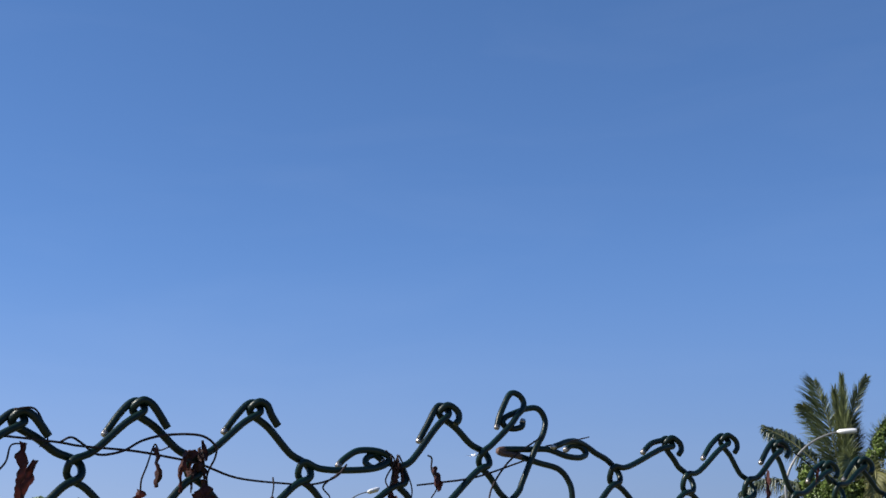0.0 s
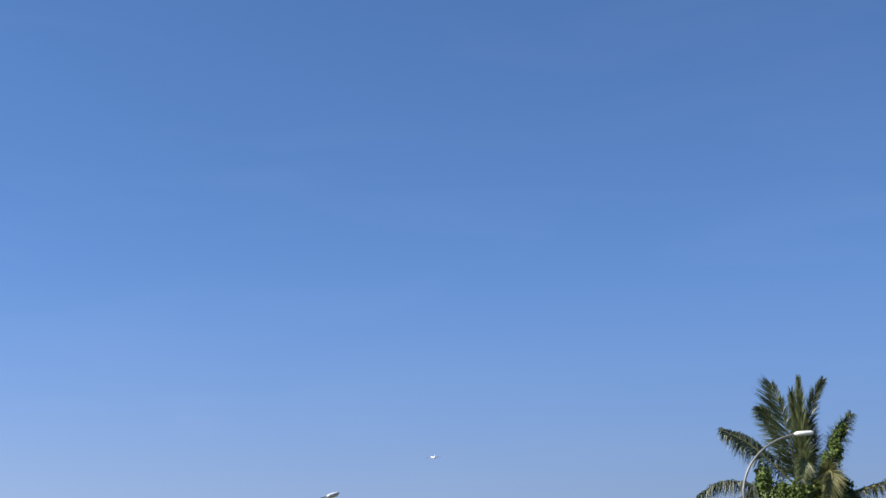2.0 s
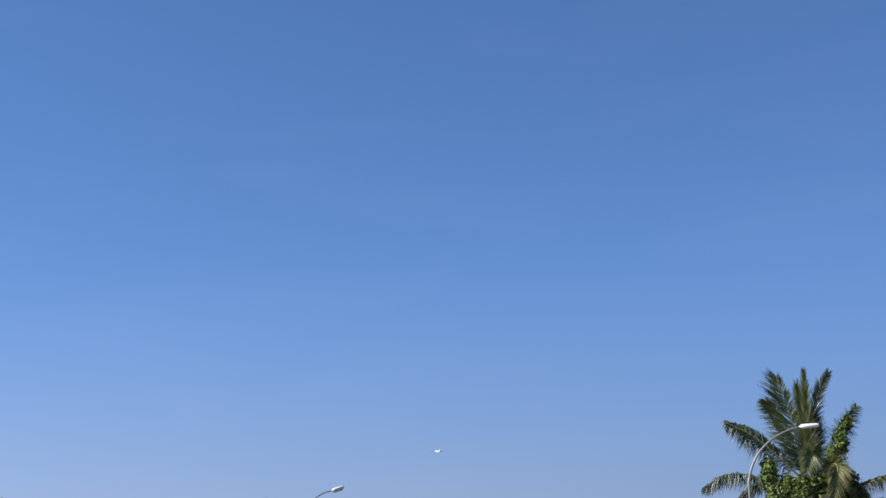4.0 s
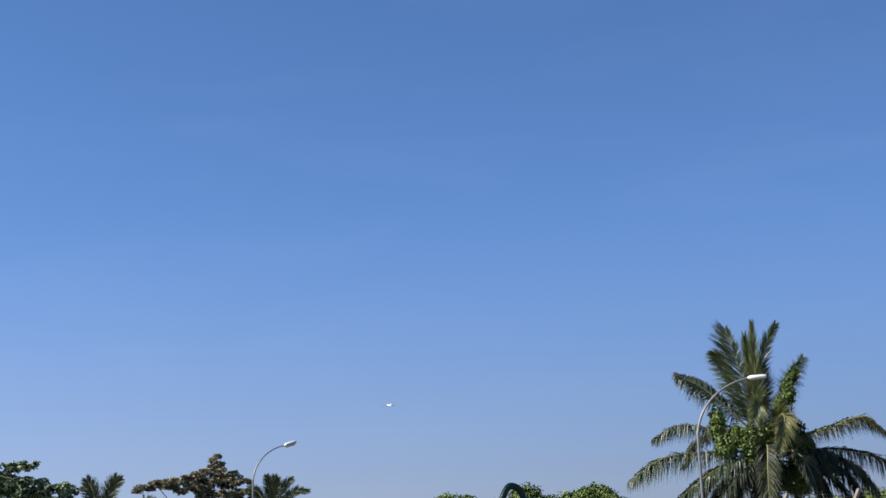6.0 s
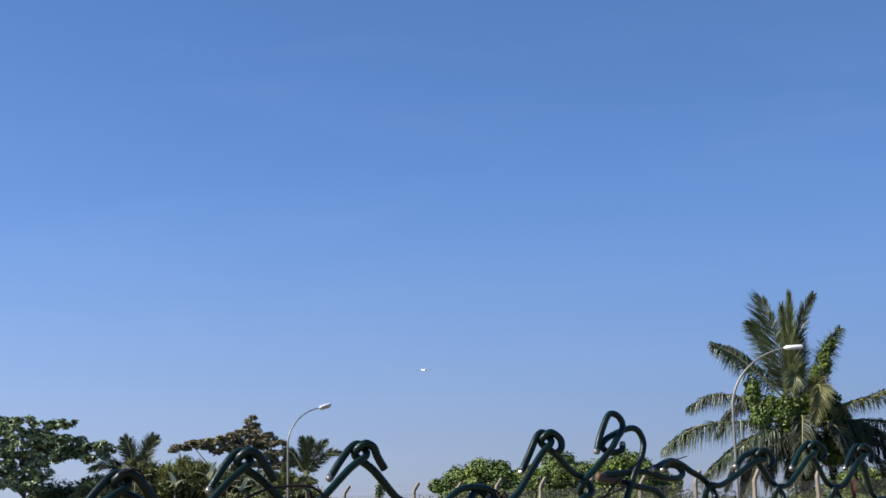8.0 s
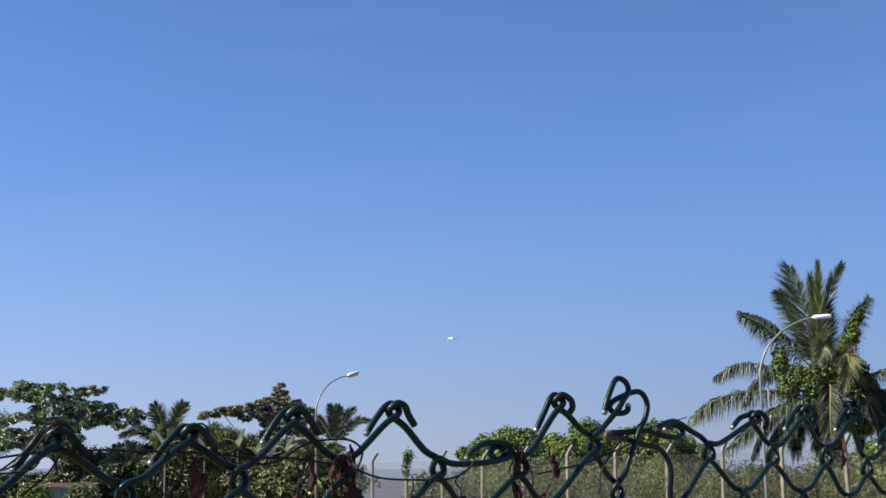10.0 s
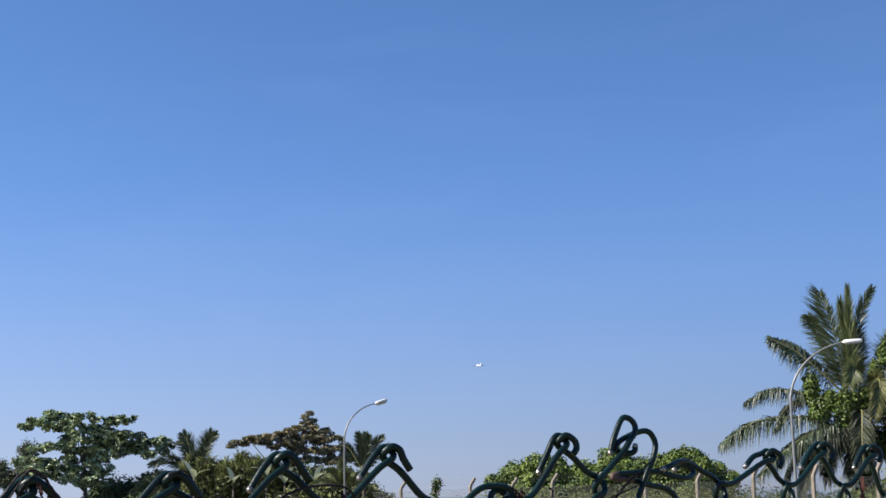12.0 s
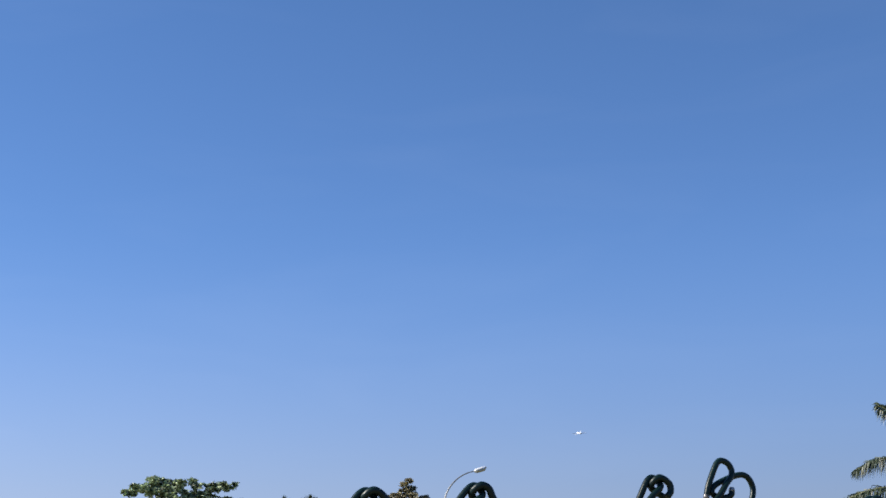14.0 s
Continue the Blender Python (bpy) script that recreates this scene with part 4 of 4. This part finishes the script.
RUSSET = [(-4.2, 6.9, 1.5), (-2.2, 7.2, 1.7), (-1.2, 7.5, 1.4), (0.0, 7.8, 1.0), (0.2, 8.35, 0.45), (0.3, 8.75, 0.3), (1.2, 7.6, 0.9), (1.7, 7.0, 1.2), (0.2, 6.9, 1.8), (-1.5, 6.6, 1.2), (0.8, 6.2, 1.9),
          (2.4, 6.2, 1.1), (2.9, 5.6, 1.0), (1.0, 5.4, 2.2), (1.0, 4.6, 2.6)]
tree("russet_tree", (-12.6, 105, 0), tiers(2, RUSSET, 0.33, (0.2, 0.4)), 4200, (0.22, 0.12), M_RUSSET, "flat-topped tree with russet and olive leaves", 22, 0.17, per=8, shell=0.6,
     held=[(x, 0, z, h * 0.5, 1, 0.3) for x, z, h in RUSSET if h > 1.4])
tree("grey_green_tree", (-32.4, 100, 0), [
    (0, 0, 6.0, 0.8, 0.9, 1.1), (0.3, 0, 4.9, 1.2, 1.2, 1.0), (-2.0, 0, 4.9, 0.8, 0.9, 0.8), (-1.4, 0, 4.2, 1.4, 1.2, 0.8)],
    4600, (0.18, 0.09), M_DULL, "dull grey-green tree with small leaves", 23, 0.18, "leaf")
tree("leafy_shrub", (-14.7, 92, 0), [
    (-1.6, 0, 4.2, 1.0, 1.1, 0.6), (0.2, 0, 4.4, 1.1, 1.2, 0.6), (1.8, 0, 3.8, 1.0, 1.1, 0.7), (-3.0, 0, 4.3, 0.7, 1.0, 0.8), (-4.2, 0, 4.5, 0.45, 0.6, 0.7), (-0.6, 0, 4.9, 0.4, 0.5, 0.5), (0.0, 0, 3.2, 3.6, 1.4, 1.2)],
    8000, (0.60, 0.075), M_SHRUB, "leafy yellow-green shrub in front of the trees", 24, 0.1, "reed", category="shrub")
tree("dark_shrub", (-22.0, 96, 0), [
    (-2.5, 0, 3.4, 2.0, 1.2, 0.9), (0.5, 0, 3.7, 2.2, 1.2, 0.9), (3.2, 0, 3.6, 2.0, 1.2, 1.0), (0, 0, 2.2, 5.0, 1.5, 1.2)],
    5200, (0.22, 0.12), M_HEDGE_SHADE, "dense green shrub under the spreading tree, shade in its colour", 25, 0.1, "leaf", category="shrub")
tree("dark_shrub", (-9.2, 93, 0), [
    (-1.6, 0, 3.6, 1.8, 1.2, 1.1), (0.6, 0, 3.5, 1.7, 1.2, 1.0), (2.0, 0, 2.8, 1.3, 1.0, 0.8), (0, 0, 2.0, 3.2, 1.4, 1.1)],
    4800, (0.22, 0.11), M_HEDGE_SHADE, "dense green shrub beside a lamp post, shade in its colour", 26, 0.1, "leaf", category="shrub")
tree("dark_shrub", (-32.5, 97, 0), [
    (-2.5, 0, 2.0, 2.6, 1.2, 0.8), (0.5, 0, 1.9, 2.4, 1.2, 0.7), (3.2, 0, 1.9, 2.2, 1.2, 0.7), (0, 0, 1.6, 5.5, 1.5, 1.0)],
    4200, (0.22, 0.12), M_DULL, "dense grey-green shrub along the roadside", 27, 0.1, "leaf", category="shrub")

MORE = [(-29.0, 98, 2.7, M_DULL), (-25.3, 99, 4.2, M_HEDGE_SHADE), (-20.5, 101, 4.3, M_SHRUB), (-17.5, 97, 4.4, M_HEDGE_SHADE), (-13.5, 98, 4.5, M_ALMOND), (-10.6, 96, 4.6, M_HEDGE_SHADE), (-36.5, 99, 2.8, M_DULL), (-17.2, 96, 5.2, M_SHRUB), (-20.6, 97, 4.8, M_HEDGE_SHADE), (-8.0, 92, 3.7, M_SHRUB),
        (-28.9, 92.5, 2.5, M_HEDGE_SHADE), (-24.6, 92.5, 2.6, M_HEDGE_SHADE), (-20.6, 92, 3.7, M_HEDGE_SHADE), (-17.4, 92, 4.6, M_SHRUB), (-11.4, 91, 3.9, M_SHRUB), (-8.8, 89, 3.3, M_SHRUB)]
for k, (x, y, top, mat) in enumerate(MORE):
    w = random.Random(k + 60)
    bl = [(w.uniform(-2.2, 2.2), w.uniform(-0.6, 0.6), top - 0.8 - w.uniform(0, 0.9), w.uniform(0.8, 1.4), 1.0, w.uniform(0.5, 0.8)) for _ in range(5)]
    bl += [(-1.0, 0, top * 0.42, 2.2, 1.3, top * 0.34), (1.2, 0, top * 0.4, 2.2, 1.3, top * 0.32)]
    tree("roadside_shrub", (x, y, 0), bl, 5600, (0.32, 0.18), mat, "dense leafy green roadside shrub among other shrubs", 70 + k, 0.09, "leaf", category="shrub")

# bare tree
bare = thing("bare_tree", (-40.6, 98, 0), "leafless tree with thin grey twigs", "tree")
rb = np.random.default_rng(31)


def branch(p, d, length, r, depth):
    q = p + d * length
    mid = (p + q) / 2 + rb.normal(size=3) * length * 0.06
    v, f = tube([p, mid, q], [r, r * 0.85, r * 0.65], 5)
    out = [(v, f)]
    if depth:
        for _ in range(3 if depth > 1 else 4):
            nd_ = d + rb.normal(size=3) * 0.45 + np.array([0, 0, 0.15])
            out += branch(p + (q - p) * rb.uniform(0.55, 1.0), nd_ / np.linalg.norm(nd_), length * rb.uniform(0.55, 0.8), r * 0.6, depth - 1)
    return out


for k in range(4):
    d0 = np.array([math.cos(k * 1.6) * 0.5, math.sin(k * 1.6) * 0.5, 1.0])
    v, f = join(branch(np.array([0, 0, 3.4]), d0 / np.linalg.norm(d0), 2.0, 0.06, 4))
    mesh_ob("limb", v, f, M_TWIG, bare)
trunk_part([(0, 0, 0), (0.05, 0, 1.9), (0, 0, 3.6)], [0.15, 0.12, 0.09], M_TWIG, bare)

# creeper-covered thicket behind the far fence
w = random.Random(17)
DOMES = [(-5.7, 3.55), (-4.3, 4.05), (-3.0, 3.35), (-1.5, 3.6), (0.4, 4.45), (1.8, 3.75), (3.2, 3.95), (4.8, 4.35), (6.2, 3.4)]
blobs_ = []
for x, z in DOMES:
    blobs_.append((x, 0, z, 1.05, 0.9, 0.75))
    for k in range(9):
        blobs_.append((x + w.uniform(-1.2, 1.2), w.uniform(-1.3, 0.2), z - w.uniform(0.2, 1.4) + 0.3, w.uniform(0.35, 0.75), 0.55, w.uniform(0.32, 0.6)))
blobs_ += [(0, 0, 2.2, 7.0, 1.6, 1.4), (-3, -0.5, 2.4, 3.5, 1.5, 1.2), (4, -0.5, 2.4, 3.5, 1.5, 1.2)]
tree("creeper_thicket", (8.5, 84, 0), blobs_, 42000, (0.19, 0.17), M_CREEPER, "thicket smothered in bright green creeper behind the far fence", 41, 0.1, "leaf", category="thicket", held=[(x, 0, z, 0.8, 0.8, 0.6) for x, z in DOMES])
tree("creeper_thicket", (25.5, 66, 0), [
    (-4.0, 0, 2.7, 1.6, 1.2, 0.7), (-1.5, 0, 2.9, 1.6, 1.2, 0.7), (1.0, 0, 3.0, 1.6, 1.2, 0.7), (4.0, 0, 3.2, 2.0, 1.2, 0.9), (0, 0, 1.6, 6.5, 1.5, 1.2)],
    16000, (0.17, 0.15), M_CREEPER, "low thicket of bright green creeper beside the palm", 42, 0.1, "leaf", category="thicket")

# scrub along the far fence
rg = np.random.default_rng(51)
sb = []
for a in np.arange(6.0, 44, 1.3):
    q = POST0 + POST_STEP / 3.0 * a
    for dd in (1.2, 3.2):
        sb.append((q[0] + outv.x * dd + rg.normal() * 0.4, q[1] + outv.y * dd + rg.normal() * 0.4, 1.2, 1.0, 1.0, 1.15 + rg.uniform(-0.35, 0.25)))
g = leaf_cloud(rg, sb, 30000, 0.22, 0.07, shell=0.6, lift=0.1, droop=-1.2)
tagged(mesh_ob("scrub", g[0], g[1], M_SCRUB, smooth=False), "olive scrub and tall dry weeds behind the far fence", "scrub", kind="stuff")

for k, (x, y, hgt, wid) in enumerate([(10.6, 66.5, 2.3, 1.1), (2.6, 75.0, 2.2, 1.0), (13.9, 61.0, 2.0, 1.2), (6.0, 71.0, 2.0, 1.0), (16.4, 58.5, 2.1, 1.2), (-0.6, 78.0, 2.2, 1.1), (-25.9, 87.5, 1.7, 0.8), (-22.9, 87.5, 1.8, 0.8)]):
    tree("weed_shrub", (x, y, 0), [(0, 0, hgt - 0.7, wid, 0.8, 0.7), (wid * 0.6, 0, hgt * 0.5, wid, 0.8, 0.8), (-wid * 0.5, 0, hgt * 0.45, wid * 0.9, 0.8, 0.8)], 1100, (0.20, 0.13), M_CREEPER if k % 2 == 0 else M_SHRUB,
         "bright green weedy shrub behind the wire mesh" if k < 6 else "low weedy shrub in front of a stall", 90 + k, 0.05, "leaf", category="shrub")
clump = leaf_cloud(rg, [(POST_STEP[0] + 0.1, POST_STEP[1], 2.9, 0.3, 0.3, 0.42), (POST_STEP[0], POST_STEP[1], 2.3, 0.22, 0.22, 0.5)], 320, 0.15, 0.11, 0.6, 0.3, 0.4)
crown_part(clump, M_VINE, far_fence, "creeper", "green creeper grown over a post top")

# pale broad leaves in front of the shrubs
for k, (x, z, hgt, lean) in enumerate([(-13.4, 4.0, 1.45, 0.3), (-12.2, 3.5, 1.25, 0.4), (-10.2, 3.6, 1.3, 0.35), (-18.2, 3.9, 1.5, -0.5), (-15.6, 3.6, 1.2, -0.3), (-11.3, 3.2, 1.1, 0.4)]):
    e = thing("banana_plant", (x, 90.5, 0), "banana plant with pale upright leaves among shrubs", "plant")
    trunk_part([(0, 0, 0), (0.02, 0, z * 0.5), (0, 0, z)], [0.09, 0.07, 0.04], M_TWIG, e, "stem")
    for q in range(4):
        az, ln_ = (math.pi / 2 + lean if q == 0 else q * 1.7 + k), hgt * (1 if q == 0 else 0.8)
        lx = math.sin(lean) if q == 0 else math.cos(az) * 0.8
        ly = 0.0 if q == 0 else math.sin(az) * 0.8
        vs, fs = [], []
        for i in range(9):
            t = i / 8
            w_ = 0.17 * math.sin(math.pi * (0.08 + 0.9 * t)) ** 0.7
            c = Vector((lx * ln_ * t * (0.5 + 0.6 * t), ly * ln_ * t * (0.5 + 0.6 * t), z - 0.1 + ln_ * (t - (0.15 if q == 0 else 0.5) * t * t)))
            sd = Vector((math.cos(lean), 0.3, 0)) if q == 0 else Vector((-ly, lx, 0)).normalized()
            vs += [c - sd * w_ + Vector((0, 0, 0.04)), c, c + sd * w_ + Vector((0, 0, 0.04))]
        for i in range(8):
            fs += [(i * 3, i * 3 + 1, i * 3 + 4, i * 3 + 3), (i * 3 + 1, i * 3 + 2, i * 3 + 5, i * 3 + 4)]
        mesh_ob("leaf", vs, fs, M_BANANA, e)

# low roadside stall among the trees
house = thing("roadside_stall", (-24.5, 90, 0), "low whitewashed stall with a brown sheet roof and teal door", "stall")
bm = bmesh.new()
box(bm, (3.8, 2.4, 1.55), (0, 0, 0.775), bevel=0.02)
part("wall", bm, M_WALL, house)
bm = bmesh.new()
rv = [bm.verts.new(p) for p in ((-2.2, -1.7, 1.52), (2.2, -1.7, 1.52), (2.2, 0, 1.78), (-2.2, 0, 1.78), (2.2, 1.7, 1.52), (-2.2, 1.7, 1.52))]
bm.faces.new((rv[0], rv[1], rv[2], rv[3]))
bm.faces.new((rv[3], rv[2], rv[4], rv[5]))
bmesh.ops.solidify(bm, geom=bm.faces[:], thickness=0.06)
part("roof", bm, M_ROOF, house)
bm = bmesh.new()
box(bm, (0.7, 0.06, 1.4), (0.3, -1.23, 0.70), bevel=0.01)
part("door", bm, M_TEAL, house, "teal painted door")

# airliner
plane = thing("airliner", (33.0, 4000.0, 408.0), "white twin-engined airliner climbing in the clear sky", "aircraft", turn=14)
plane.rotation_euler = Euler((radians(10), radians(-4), radians(14)))
plane.scale = (1.3, 1.3, 1.3)
fus = [(-18, 0.15, 0.9), (-14, 0.9, 0.55), (-9, 1.7, 0.2), (-2, 2.0, 0), (9, 2.0, 0), (14, 1.75, -0.1), (17, 1.0, -0.35), (18.5, 0.15, -0.5)]
vs = [(rr * math.cos(a * math.pi / 8), y, dz + rr * math.sin(a * math.pi / 8)) for y, rr, dz in fus for a in range(16)]
fs = [(i * 16 + k, i * 16 + (k + 1) % 16, i * 16 + 16 + (k + 1) % 16, i * 16 + 16 + k) for i in range(len(fus) - 1) for k in range(16)]
mesh_ob("fuselage", vs, fs, M_AERO, plane)


def slab(name, pts, thick, mat, axis):
    """A tapered plate from four corners, thickened along an axis."""
    t = Vector(axis) * thick / 2
    vs = [Vector(p) + t for p in pts] + [Vector(p) - t for p in pts]
    mesh_ob(name, vs, [(0, 1, 2, 3), (7, 6, 5, 4), (0, 4, 5, 1), (1, 5, 6, 2), (2, 6, 7, 3), (3, 7, 4, 0)], mat, plane, smooth=False)


for sx in (-1, 1):
    slab("wing", [(sx * 1.6, 4.0, -1.0), (sx * 17, -3.5, 0.6), (sx * 17, -5.0, 0.6), (sx * 1.6, -3.5, -1.0)], 0.55, M_AEROGREY, (0, 0, 1))
    slab("tailplane", [(sx * 0.5, -13.5, 1.0), (sx * 6.2, -17, 1.5), (sx * 6.2, -18.2, 1.5), (sx * 0.5, -17, 1.0)], 0.3, M_AEROGREY, (0, 0, 1))
    v, f = tube([(sx * 5.6, 4.2, -1.9), (sx * 5.6, 3.2, -1.9), (sx * 5.6, 1.0, -1.9), (sx * 5.6, -0.4, -1.9)], [0.95, 1.1, 1.0, 0.6], 14)
    mesh_ob("engine", v, f, M_AERO, plane)
slab("tail_fin", [(0, -12.0, 1.2), (0, -16.5, 7.4), (0, -18.4, 7.4), (0, -17.2, 1.2)], 0.4, M_AERO, (1, 0, 0))
